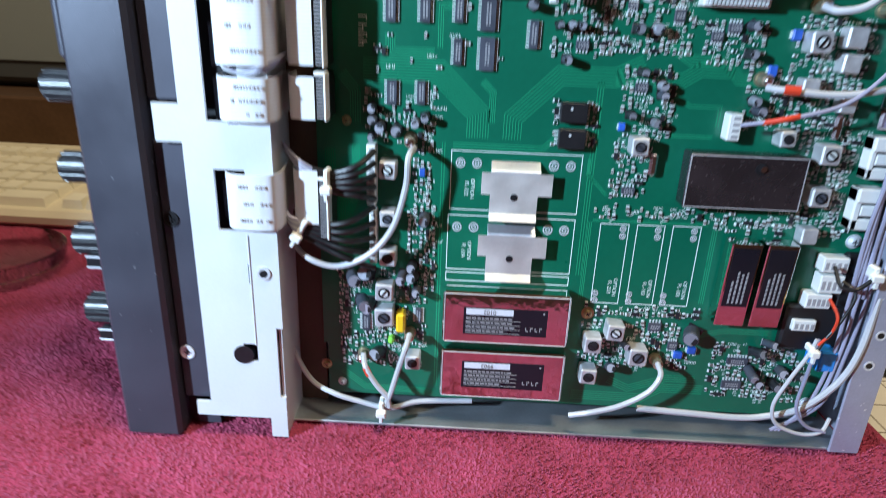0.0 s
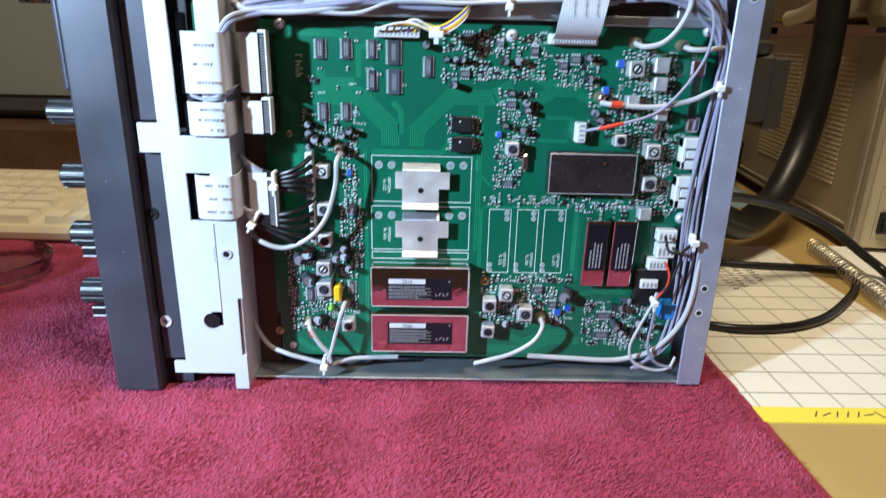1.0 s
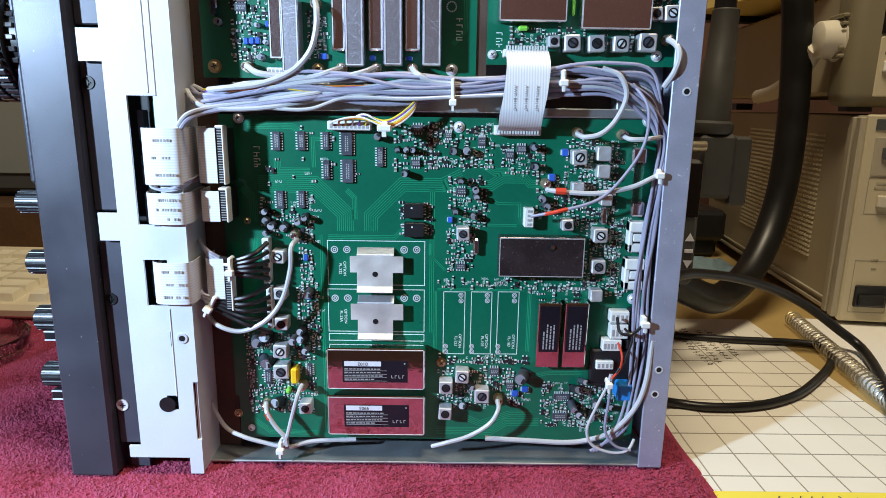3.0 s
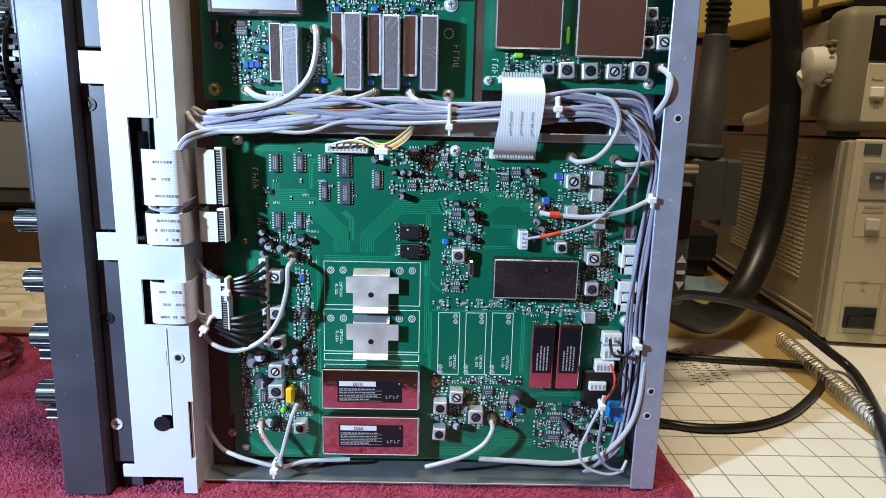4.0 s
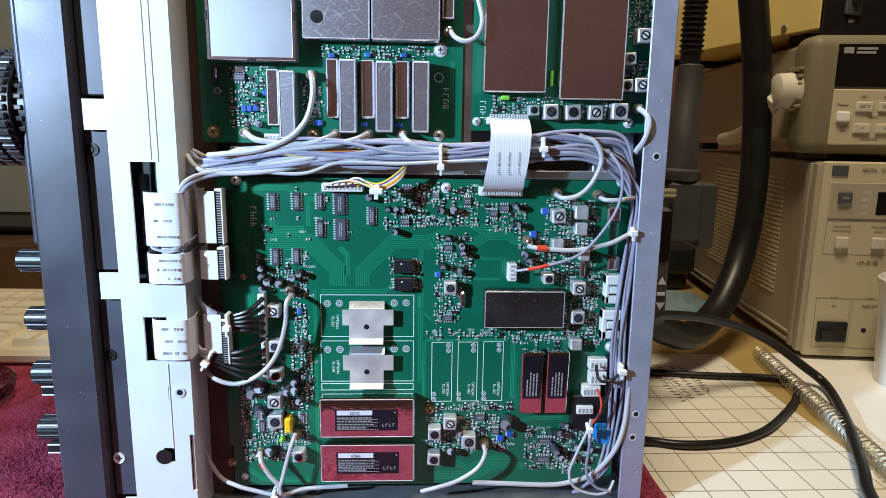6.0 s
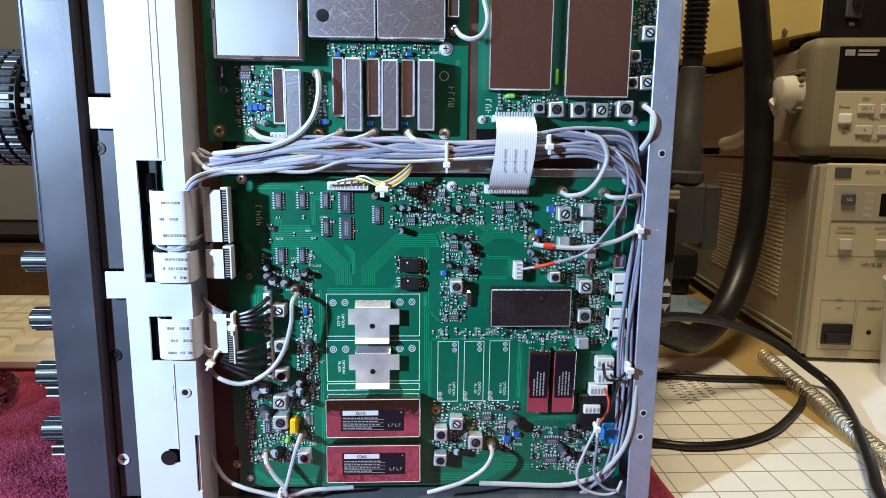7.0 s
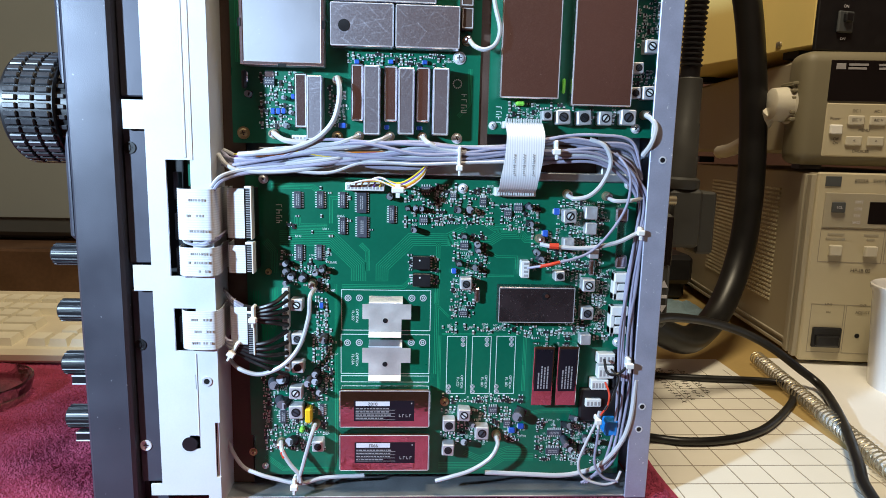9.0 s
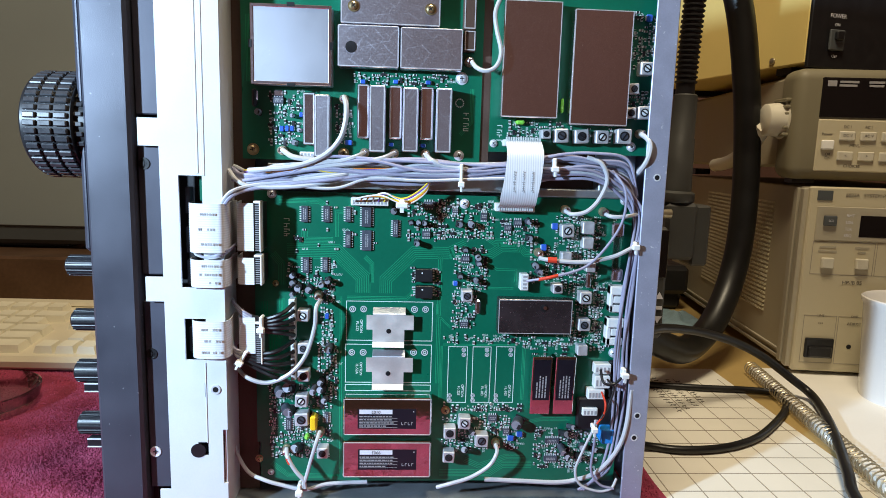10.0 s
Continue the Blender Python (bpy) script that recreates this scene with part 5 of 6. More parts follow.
# spring clips holding the filter sockets
def spring_clip(z0):
    """A bent plate: a raised wide face, an upper flange that slopes back and a lower lip."""
    bm = B()
    k = 0.001
    plate(bm, [(0.0190, z0 - 0.0162, 0.0372, z0), (0.0155, z0 - 0.0090, 0.0425, z0 - 0.0005)], [], BY - 0.0042, BY - 0.0036)
    m = Matrix.Translation((0.0190, BY - 0.0042, z0)) @ Matrix.Rotation(radians(-52), 4, "X")
    fl = B()
    box(fl, 0.0, 0.0188, 0.0, 0.0006, 0.0, 0.0092, 0.0001, m)
    # bright strip imitates the reflection along the bend
    edge = B()
    box(edge, 0.0, 0.0188, -0.0004, 0.0, -0.0003, 0.0006, 0.0001, m)
    m = Matrix.Translation((0.0190, BY - 0.0042, z0 - 0.0162)) @ Matrix.Rotation(radians(-118), 4, "X")
    box(bm, 0.0, 0.0182, 0.0, 0.0006, 0.0, 0.0040, 0.0001, m)
    m = Matrix.Translation((0.0190, BY - 0.0042, z0 - 0.0162)) @ Matrix.Rotation(radians(140), 4, "X")
    box(bm, 0.0, 0.0182, -0.0006, 0.0, 0.0, 0.0035, 0.0001, m)
    c = part("spring_clip", bm, "clip", main_board, "bent spring-steel holding clip")
    part("clip_flange", fl, "steel", main_board)
    part("clip_edge", edge, "bright", main_board)
    bm = B()
    lathe(bm, (0.0282, BY - 0.0040, z0 - 0.0098), (0, -1, 0), [(0, 0.0014), (0.0004, 0.0014)], 16)
    part("clip_hole", bm, "black", main_board)
    bm = B()
    box(bm, 0.0160, 0.0175, BY - 0.0038, BY, z0 - 0.0085, z0 - 0.002)
    box(bm, 0.0405, 0.0420, BY - 0.0038, BY, z0 - 0.0085, z0 - 0.002)
    part("clip_leg", bm, "clip", main_board)


spring_clip(0.1124)
spring_clip(0.0871)


# chips with their leads
def chip_mesh(w, h, upright, tall=0.0016):
    a, b, c = B(), B(), B()
    inset = 0.0006
    if upright:
        box(a, -w / 2 + inset, w / 2 - inset, -tall, -0.0002, -h / 2, h / 2, 0.0002)
    else:
        box(a, -w / 2, w / 2, -tall, -0.0002, -h / 2 + inset, h / 2 - inset, 0.0002)
    n = max(4, round((h if upright else w) / 0.00127))
    for i in range(n):
        s = ((i + 0.5) / n - 0.5) * (h if upright else w) * 0.97
        for sg in (-1, 1):
            e = (w if upright else h) / 2
            p, q = sorted((sg * (e - 0.0008), sg * (e + 0.0005)))
            if upright:
                box(b, p, q, -0.0007, 0, s - 0.00028, s + 0.00028)
            else:
                box(b, s - 0.00028, s + 0.00028, -0.0007, 0, p, q)
    rnd = random.Random(int(w * 1e6))
    for r in (-1, 1):
        x = -0.32 * (h if upright else w)
        while x < 0.3 * (h if upright else w):
            l = rnd.uniform(0.0004, 0.0009)
            o = r * 0.0005
            if upright:
                box(c, o - 0.0003, o + 0.0003, -tall - 0.00005, -tall, x, x + l)
            else:
                box(c, x, x + l, -tall - 0.00005, -tall, o - 0.0003, o + 0.0003)
            x += l + 0.0003
    return combo("chip", [(a, "epoxy"), (b, "lead"), (c, "print_grey")])


cache = {}
for up, items in ((True, CHIPS), (False, CHIPS_WIDE)):
    for x0, z0, x1, z1 in items:
        key = (up, round((x1 - x0) * 2), round((z1 - z0) * 2))
        if key not in cache:
            cache[key] = chip_mesh((x1 - x0) / 1000, (z1 - z0) / 1000, up)
        piece("chip", cache[key], board_for(x0, z0), at_board((x0 + x1) / 2, (z0 + z1) / 2))
for x0, z0, x1, z1 in OPTOS:
    a, b = B(), B()
    w, h = (x1 - x0) / 1000, (z1 - z0) / 1000
    box(a, -w / 2, w / 2, -0.0042, -0.0002, -h / 2, h / 2, 0.0003)
    for s in (-0.3, -0.1, 0.1, 0.3):
        box(b, -w / 2 - 0.0012, -w / 2 + 0.0004, -0.001, 0, s * h - 0.0003, s * h + 0.0003)
        box(b, w / 2 - 0.0004, w / 2 + 0.0012, -0.001, 0, s * h - 0.0003, s * h + 0.0003)
    lathe(b, (-0.001, -0.0042, h * 0.2), (0, -1, 0), [(0, 0.0005), (0.0001, 0.0005)], 10)
    piece("relay", combo("relay", [(a, "black"), (b, "lead")]), main_board, at_board((x0 + x1) / 2, (z0 + z1) / 2))


# adjustable coils in square cans
def coil_mesh(core):
    a, b, c = B(), B(), B()
    s = 0.0032
    box(a, -s, s, -0.0075, 0, -s, s, 0.0005)
    lathe(b, (0, -0.0074, 0), (0, -1, 0), [(0, 0.0021), (0.0003, 0.0021)], 20)
    lathe(c, (0, -0.0074, 0), (0, -1, 0), [(0, 0.0015), (0.0005, 0.0014)], 16)
    box(b, -0.0016, 0.0016, -0.0082, -0.0078, -0.0003, 0.0003, 0, pose(0, 0, 0, 0, 35, 0))
    return combo("coil", [(a, "coil_tin"), (b, "black"), (c, core)])


coils = [coil_mesh("lead"), coil_mesh("epoxy"), coil_mesh("smd_dark")]
rnd = random.Random(8)
for n, (x, z, r) in enumerate(COILS):
    k = r / 3.2
    piece("adjustable_coil", coils[n % 3], board_for(x, z), at_board(x, z, rnd.choice((0, 90, 180)) + rnd.uniform(-4, 4)) @ Matrix.Diagonal((k, 1, k, 1)))
bm = B()
box(bm, -0.0032, 0.0032, -0.0062, 0, -0.0032, 0.0032, 0.0005)
me_can = finish(bm, "square_can", "coil_tin")
for x, z, r in CAN_SQUARE:
    piece("square_can", me_can, board_for(x, z), at_board(x, z, rnd.uniform(-3, 3)) @ Matrix.Diagonal((r / 3.2, 1, r / 3.2, 1)))


# electrolytic capacitors
def cap_mesh(r, h, sleeve, top):
    a, b, c = B(), B(), B()
    box(a, -r * 1.08, r * 1.08, -0.0007, 0, -r * 1.08, r * 1.08, 0.0004)
    lathe(b, (0, -0.0006, 0), (0, -1, 0), [(0, r), (0.0006, r * 0.97), (h - 0.0005, r * 0.97), (h, r * 0.88)], 20)
    lathe(c, (0, -0.0006, 0), (0, -1, 0), [(h - 0.0001, r * 0.86), (h + 0.0001, r * 0.84)], 20)
    for i in range(5):
        box(a, r * 0.28, r * (0.74, 0.80, 0.82, 0.80, 0.74)[i], -h - 0.00075, -h - 0.0006, r * (-0.5 + 0.2 * i), r * (-0.3 + 0.2 * i))
    return combo("capacitor", [(a, "black"), (b, sleeve), (c, top)])


caps = [cap_mesh(0.0018, 0.0052, "smd_dark", "cap_top"), cap_mesh(0.0018, 0.0048, "cap_top", "cap_top"), cap_mesh(0.0018, 0.0055, "epoxy", "cap_top")]
for n, (x, z, r) in enumerate(CAPS):
    piece("capacitor", caps[n % 3], board_for(x, z), at_board(x, z, rnd.uniform(0, 360)) @ Matrix.Diagonal((r / 1.8, 1, r / 1.8, 1)))
big = [cap_mesh(0.0025, 0.009, "epoxy", "cap_top"), cap_mesh(0.0025, 0.0085, "smd_dark", "cap_top")]
for n, (x, z, r) in enumerate(CAPS_BIG):
    lean = pose(0, 0, 0, rnd.uniform(-22, 10), 0, rnd.uniform(-18, 18)) if z < 80 else Matrix()
    piece("capacitor", big[n % 2] if z < 190 else caps[1], board_for(x, z), at_board(x, z, rnd.uniform(0, 30)) @ lean @ Matrix.Diagonal((r / 2.5, 0.8, r / 2.5, 1)))
a, b = B(), B()
box(a, -0.0014, 0.0014, -0.0022, -0.0002, -0.0013, 0.0013, 0.0003)
box(b, -0.0017, -0.0013, -0.0014, 0, -0.0009, 0.0009)
box(b, 0.0013, 0.0017, -0.0014, 0, -0.0009, 0.0009)
me_blue = combo("chip_capacitor", [(a, "blue"), (b, "lead")])
for x0, z0, x1, z1 in BLUES:
    piece("chip_capacitor", me_blue, board_for(x0, z0), at_board((x0 + x1) / 2, (z0 + z1) / 2) @ Matrix.Diagonal(((x1 - x0) / 3.4, 1, (z1 - z0) / 2.6, 1)))


# screws and coaxial sockets
for items, mt in ((SCREWS, "bright"), (SCREWS_BRASS, "gilt")):
    me = screw_mesh(mt)
    for x, z, r in items:
        piece("screw", me, board_for(x, z), at_board(x, z, rnd.uniform(0, 90)) @ Matrix.Diagonal((r / 3, 1, r / 3, 1)))
a, b, c = B(), B(), B()
lathe(a, (0, 0, 0), (0, -1, 0), [(0, 0.0026), (0.0015, 0.0026), (0.0015, 0.0021), (0.0060, 0.0021), (0.0060, 0.0017)], 20)
lathe(b, (0, -0.0058, 0), (0, -1, 0), [(0, 0.0016), (0.0016, 0.0015), (0.0020, 0.0009)], 16)
me_coax = combo("coaxial_socket", [(a, "brass"), (b, "tin")])
for x, z, r in COAX:
    piece("coaxial_socket", me_coax, board_for(x, z), at_board(x, z))
for x0, z0, x1, z1 in CONN_WHITE:
    a, b = B(), B()
    w, h = (x1 - x0) / 1000, (z1 - z0) / 1000
    up = h > w
    if w > 0.008 and h > 0.014:
        for p, q, l, k in ((-0.5, -0.22, -0.5, 0.5), (-0.16, 0.10, -0.25, 0.42), (0.16, 0.5, -0.5, 0.5), (-0.5, 0.5, -0.5, -0.22)):
            box(a, w * l, w * k, -0.0060 - 0.001 * (p > 0), 0, h * p, h * q, 0.0006)
        box(b, -w * 0.45, w * 0.5, -0.0045, 0, -h * 0.48, h * 0.48)
        piece("connector", combo("connector", [(a, "white"), (b, "black")]), board_for(x0, z0), at_board((x0 + x1) / 2, (z0 + z1) / 2))
        continue
    box(a, -w / 2, w / 2, -0.0060, 0, -h / 2, h / 2, 0.0004)
    n = max(2, round(max(w, h) / 0.0022))
    for i in range(n):
        s = ((i + 0.5) / n - 0.5) * max(w, h) * 0.92
        q = min(w, h)
        if up:
            box(b, -q * 0.18, q * 0.30, -0.00615, -0.0055, s - 0.0006, s + 0.0006)
        else:
            box(b, s - 0.0006, s + 0.0006, -0.00615, -0.0055, -q * 0.30, q * 0.18)
    piece("connector", combo("connector", [(a, "white"), (b, "print_grey")]), board_for(x0, z0), at_board((x0 + x1) / 2, (z0 + z1) / 2))
for x0, z0, x1, z1 in CONN_FFC:
    a, b, c = B(), B(), B()
    w, h = (x1 - x0) / 1000, (z1 - z0) / 1000
    box(a, -w / 2, w / 2, -0.0150, 0, -h / 2, h / 2, 0.0003)
    box(c, w * 0.30, w * 0.52, -0.0158, -0.010, -h / 2 - 0.0006, h / 2 + 0.0006, 0.0003)
    box(c, -w * 0.45, w * 0.5, -0.0158, -0.010, h / 2 - 0.0001, h / 2 + 0.0012, 0.0003)
    for i in range(round(h / 0.0012)):
        z = -h / 2 + 0.0006 + i * 0.0012
        box(b, -w * 0.3, w * 0.28, -0.01525, -0.0149, z - 0.0002, z + 0.0002)
    piece("ribbon_socket", combo("ribbon_socket", [(a, "black"), (b, "print_grey"), (c, "white")]), main_board, at_board((x0 + x1) / 2, (z0 + z1) / 2))

# odd parts
# the black power socket boxes are oversized to include the shadow around them
for nm, mt, x0, z0, x1, z1, d in (("film_capacitor", "yellow", -16.4, 42.8, -12.6, 51.6, 7), ("film_capacitor", "cyan", 154.6, 37.0, 162.0, 46.5, 11), ("lamp_bead", "lime", -19.9, 36.2, -17.3, 39.2, 5), ("lamp_bead", "lime", 96.5, 221.6, 101.5, 224.0, 4),
                                 ("choke", "lime", 117.6, 228.5, 119.2, 236.5, 3), ("choke", "lime", 121.6, 228.5, 123.0, 236.5, 3), ("power_socket", "black", 141.0, 43.0, 166.0, 63.0, 4), ("power_socket", "black", 159.0, 63.0, 166.5, 86.0, 4), ("voltage_regulator", "smd_dark", -47.5, 226.5, -45.0, 236.0, 4),
                                 ("crystal", "tin", 77.8, 113.0, 80.8, 121.5, 3.5), ("crystal", "tin", 141.6, 129.5, 144.8, 138.5, 3.5), ("fuse_clip", "tin", 154.5, 160.0, 161.5, 168.0, 5), ("fuse_clip", "tin", 156.0, 134.0, 162.5, 141.5, 5), ("transistor_tab", "tin", -36.2, 232.4, -31.4, 236.0, 1.2), ("diode", "tin", -47.0, 229.5, -44.4, 235.5, 3)):
    bm = B()
    box(bm, x0 / 1000, x1 / 1000, BY - d / 1000, BY, z0 / 1000, z1 / 1000, 0.0009)
    part(nm, bm, mt, board_for(x0, z0))
bm = B()
lathe(bm, (0.1585, BY - 0.0035, 0.140), (0, 0, 1), [(0, 0.0024), (0.022, 0.0024)], 16)
part("glass_fuse", bm, "glass", main_board, "clear glass fuse", smooth=True)


# silkscreen, pads and traces
def outline(bm, x0, z0, x1, z1, w, y):
    box(bm, x0, x1, y, BY, z0, z0 + w)
    box(bm, x0, x1, y, BY, z1 - w, z1)
    box(bm, x0, x0 + w, y, BY, z0 + w, z1 - w)
    box(bm, x1 - w, x1, y, BY, z0 + w, z1 - w)


SY = BY - 0.00010
bm = B()
for x0, z0, x1, z1 in SILK_RECTS:
    outline(bm, x0 / 1000, z0 / 1000, x1 / 1000, z1 / 1000, 0.00035, SY)
outline(bm, 0.0031, 0.0650, 0.0534, 0.0690, 0.00035, SY)
rnd = random.Random(11)


def scribble(bm, x, z, n, size, turn):
    """Illegible print: a row of small marks."""
    m = pose(x, SY, z, 0, turn, 0)
    o = 0
    for i in range(n):
        w = size * rnd.uniform(0.35, 0.6)
        box(bm, o, o + size * 0.14, 0, 0.00006, -size / 2, size / 2, 0, m)
        zz = rnd.choice((-0.43, 0, 0.43)) * size
        box(bm, o, o + w, 0, 0.00006, zz - size * 0.07, zz + size * 0.07, 0, m)
        if rnd.random() < 0.6:
            box(bm, o + w, o + w + size * 0.14, 0, 0.00006, -size / 2, size * rnd.choice((0.1, 0.5)), 0, m)
        o += w + size * 0.42


for x, z, n, s, t in ((-0.0300, 0.1660, 4, 0.0032, 90), (0.0690, 0.2270, 4, 0.0030, 90), (0.0880, 0.2210, 4, 0.0030, 90), (0.1570, 0.1700, 7, 0.0022, 90), (0.1380, 0.1600, 9, 0.0012, 90), (0.1400, 0.1600, 9, 0.0012, 90)):
    scribble(bm, x, z, n, s, t)
for x0, z0, x1, z1 in FIELDS_A + FIELDS_B:
    for k in range(int((x1 - x0) * (z1 - z0) / 13) + 1 if (x1 - x0) * (z1 - z0) < 1200 else 4):
        x, z = rnd.uniform(x0, x1), rnd.uniform(z0, z1)
        if free(x, z, 0.6):
            scribble(bm, x / 1000, z / 1000, rnd.choice((2, 3, 4)), rnd.uniform(0.0010, 0.0014), rnd.choice((0, 90)))
for i in range(14):
    a = 2 * math.pi * i / 14
    lathe(bm, (0.0652 + 0.0022 * math.cos(a), BY, 0.2322 + 0.0022 * math.sin(a)), (0, -1, 0), [(0, 0.0004), (0.0001, 0.0004)], 6)
s = part("silkscreen", bm, "silk", radio)
for tx, x, z in (("OPTION", 0.0122, 0.1042), ("FL-222", 0.0099, 0.1042), ("OPTION", 0.0122, 0.0785), ("FL-53A", 0.0099, 0.0785), ("OPTION", 0.0722, 0.0655), ("FL-223", 0.0700, 0.0655), ("OPTION", 0.0862, 0.0655), ("FL-103", 0.0840, 0.0655), ("OPTION", 0.1003, 0.0655), ("FL-103", 0.0981, 0.0655)):
    words("lettering", tx, "silk", 0.0021, pose(x, SY, z, 90, 90, 0), main_board)
tagged(s, "white printed marks on the boards", "", "", "stuff")
bm = B()
for x, z, r in PADS:
    for q0, q1 in ((r, r * 0.72), (r * 0.5, r * 0.25)):
        lathe(bm, (x / 1000, BY, z / 1000), (0, -1, 0), [(0, q0 / 1000), (0.0002, q0 / 1000), (0.0002, q1 / 1000), (0.00005, q1 / 1000)], 16, False)
s = part("solder_pad", bm, "bright", main_board)
tagged(s, "bright ring-shaped solder pads", "", "", "stuff")


def bundle(bm, pts, n, pitch, width=0.00042):
    """Parallel traces along a bent line of points in x and z (mm)."""
    pts = [Vector((x / 1000, z / 1000)) for x, z in pts]
    for k in range(n):
        off = (k - (n - 1) / 2) * pitch / 1000
        line = []
        for i, p in enumerate(pts):
            d0 = (p - pts[i - 1]).normalized() if i else (pts[1] - p).normalized()
            d1 = (pts[i + 1] - p).normalized() if i < len(pts) - 1 else d0
            n0, n1 = Vector((-d0.y, d0.x)), Vector((-d1.y, d1.x))
            bis = (n0 + n1).normalized()
            line.append((p + bis * off / max(0.4, bis.dot(n0)), bis))
        rows = [[bm.verts.new((q.x, BY - 0.00004, q.y)) for q in (p + b * width / 2, p - b * width / 2)] for p, b in line]
        for a, c in zip(rows, rows[1:]):
            bm.faces.new((a[0], a[1], c[1], c[0]))


bm = B()
for pts, n, pitch in (
    ([(-30, 147.5), (-2, 147.5), (13, 133), (13, 124)], 9, 1.0), ([(26, 124), (26, 132), (42, 148), (62, 148), (72, 153)], 7, 1.1), ([(62, 148), (86, 148), (92, 152), (104, 152)], 6, 1.0),
    ([(-43, 118), (-43, 105), (-38, 98), (-38, 72)], 5, 0.9), ([(-33, 120), (-33, 100), (-36, 92)], 4, 0.8), ([(-38, 146), (-33, 140), (-33, 128)], 5, 0.9), ([(60, 13.5), (90, 13.5), (98, 19), (116, 19)], 5, 1.0),
    ([(75, 22), (84, 18), (100, 24), (112, 24)], 4, 1.0), ([(-40, 20), (-30, 12), (0, 11.2)], 4, 0.8), ([(57, 146), (57, 100), (57, 70)], 3, 1.0), ([(0.5, 122), (0.5, 70), (0.5, 14)], 2, 1.0), ([(4, 121), (38, 121), (44, 127)], 3, 0.9),
    ([(-34, 176), (-12, 176), (-6, 172)], 4, 0.8), ([(-20, 160), (-20, 154), (-4, 154)], 5, 0.8), ([(14, 145), (18, 141), (18, 130)], 4, 0.7), ([(108, 60), (108, 92)], 3, 0.8), ([(59, 60), (59, 93)], 3, 0.7),
    ([(60, 93.8), (105, 93.8)], 2, 0.7), ([(80, 160), (88, 155), (100, 155), (106, 149), (118, 149)], 5, 0.9), ([(84, 128), (100, 128)], 2, 0.9), ([(118, 70), (141, 62)], 2, 0.9), ([(108, 45), (120, 48), (138, 48)], 3, 0.9),
    ([(-50, 240), (-50, 275)], 3, 0.8), ([(66, 215), (72, 222), (72, 240)], 3, 0.8), ([(80.5, 145), (90, 139), (101, 139), (101, 132)], 2, 1.0), ([(10, 178), (2, 170), (-2, 170), (-2, 156)], 3, 0.8), ([(64, 104), (56, 112), (56, 118)], 2, 0.8),
):
    bundle(bm, pts, n, pitch)
s = part("copper_trace", bm, "trace", radio)
tagged(s, "fine copper tracks under the green mask", "", "", "stuff")


# small surface-mounted parts
def surface_parts():
    rnd = random.Random(21)
    body, dark, ends = B(), B(), B()
    spots = []

    def put(x, z, turn, k, w):
        m = pose(x / 1000, BY, z / 1000, 0, turn, 0)
        L, W, H = 0.0010 * k, 0.0006 * k, 0.0008 * k
        box(dark if w else body, -L * 0.62, L * 0.62, -H, 0, -W, W, 0, m)
        box(ends, -L, -L * 0.6, -H * 1.04, 0, -W * 1.03, W * 1.03, 0, m)
        box(ends, L * 0.6, L, -H * 1.04, 0, -W * 1.03, W * 1.03, 0, m)
        box(ends, -L * 1.2, -L, -H * 0.25, 0, -W * 0.9, W * 0.9, 0, m)
        box(ends, L, L * 1.2, -H * 0.25, 0, -W * 0.9, W * 0.9, 0, m)

    def transistor(x, z, turn):
        m = pose(x / 1000, BY, z / 1000, 0, turn, 0)
        box(dark, -0.0014, 0.0014, -0.0011, 0, -0.0007, 0.0007, 0, m)
        for px, pz in ((-0.0010, -1), (0.0010, -1), (0, 1)):
            box(ends, px - 0.0003, px + 0.0003, -0.0005, 0, *sorted((pz * 0.0007, pz * 0.0014)), 0, m)
    for n, (x0, z0, x1, z1) in enumerate(FIELDS_A + FIELDS_B):
        loose = (x1 - x0) * (z1 - z0) > 1200
        step = 2.5
        x = x0
        while x < x1:
            z = z0 + rnd.uniform(0, 1)
            while z < z1:
                px, pz = x + rnd.uniform(-0.35, 0.35), z + rnd.uniform(-0.3, 0.3)
                keep = rnd.random() < (0.07 if loose else 0.45 if 91 < z0 < 100 and x1 - x0 > 40 else 0.92) and noise.noise((px * 0.16, pz * 0.16, 7)) > -0.32
                if keep and free(px, pz, 0.7) and all(abs(px - a) + abs(pz - b) > 2.1 for a, b in spots[-60:]):
                    spots.append((px, pz))
                    if rnd.random() < 0.10:
                        transistor(px, pz, rnd.choice((0, 90, 180, 270)))
                    else:
                        put(px, pz, rnd.choice((0, 90, 90)) + rnd.uniform(-4, 4), rnd.choice((0.75, 0.85, 1.0)), rnd.random() < 0.5)
                z += rnd.choice((1.7, 2.0, 2.3))
            x += step
    me = combo("surface_part", [(body, "smd"), (dark, "smd_dark"), (ends, "lead")])
    ob = piece("surface_part", me, radio)
    tagged(ob, "tiny soldered resistors, capacitors and transistors", "", "", "stuff")


surface_parts()


# ---- wires and ribbons ----
def wire(name, pts, r, mat, label=""):
    bm = B()
    tube(bm, pts, r / 1000, 8, 7)
    return part(name, bm, mat, radio, label, True)


def tie(p, w, h, d=0.006, turn=0.0):
    bm = B()
    m = pose(*p, 0, turn, 0)
    box(bm, -w * 0.3, w * 0.3, -d / 2, d / 2, -h / 2, h / 2, 0.0006, m)
    box(bm, -w * 0.6, w * 0.6, -d / 2 - 0.002, -d / 2 + 0.001, -h / 2 - 0.0005, -h / 2 + 0.0025, 0.0005, m)
    box(bm, -w * 0.2, w * 0.2, -d / 2 - 0.0016, -d / 2 + 0.0002, -h / 2 - 0.003, -h / 2, 0.0002, m)
    part("cable_tie", bm, "white", radio, "white nylon cable tie")


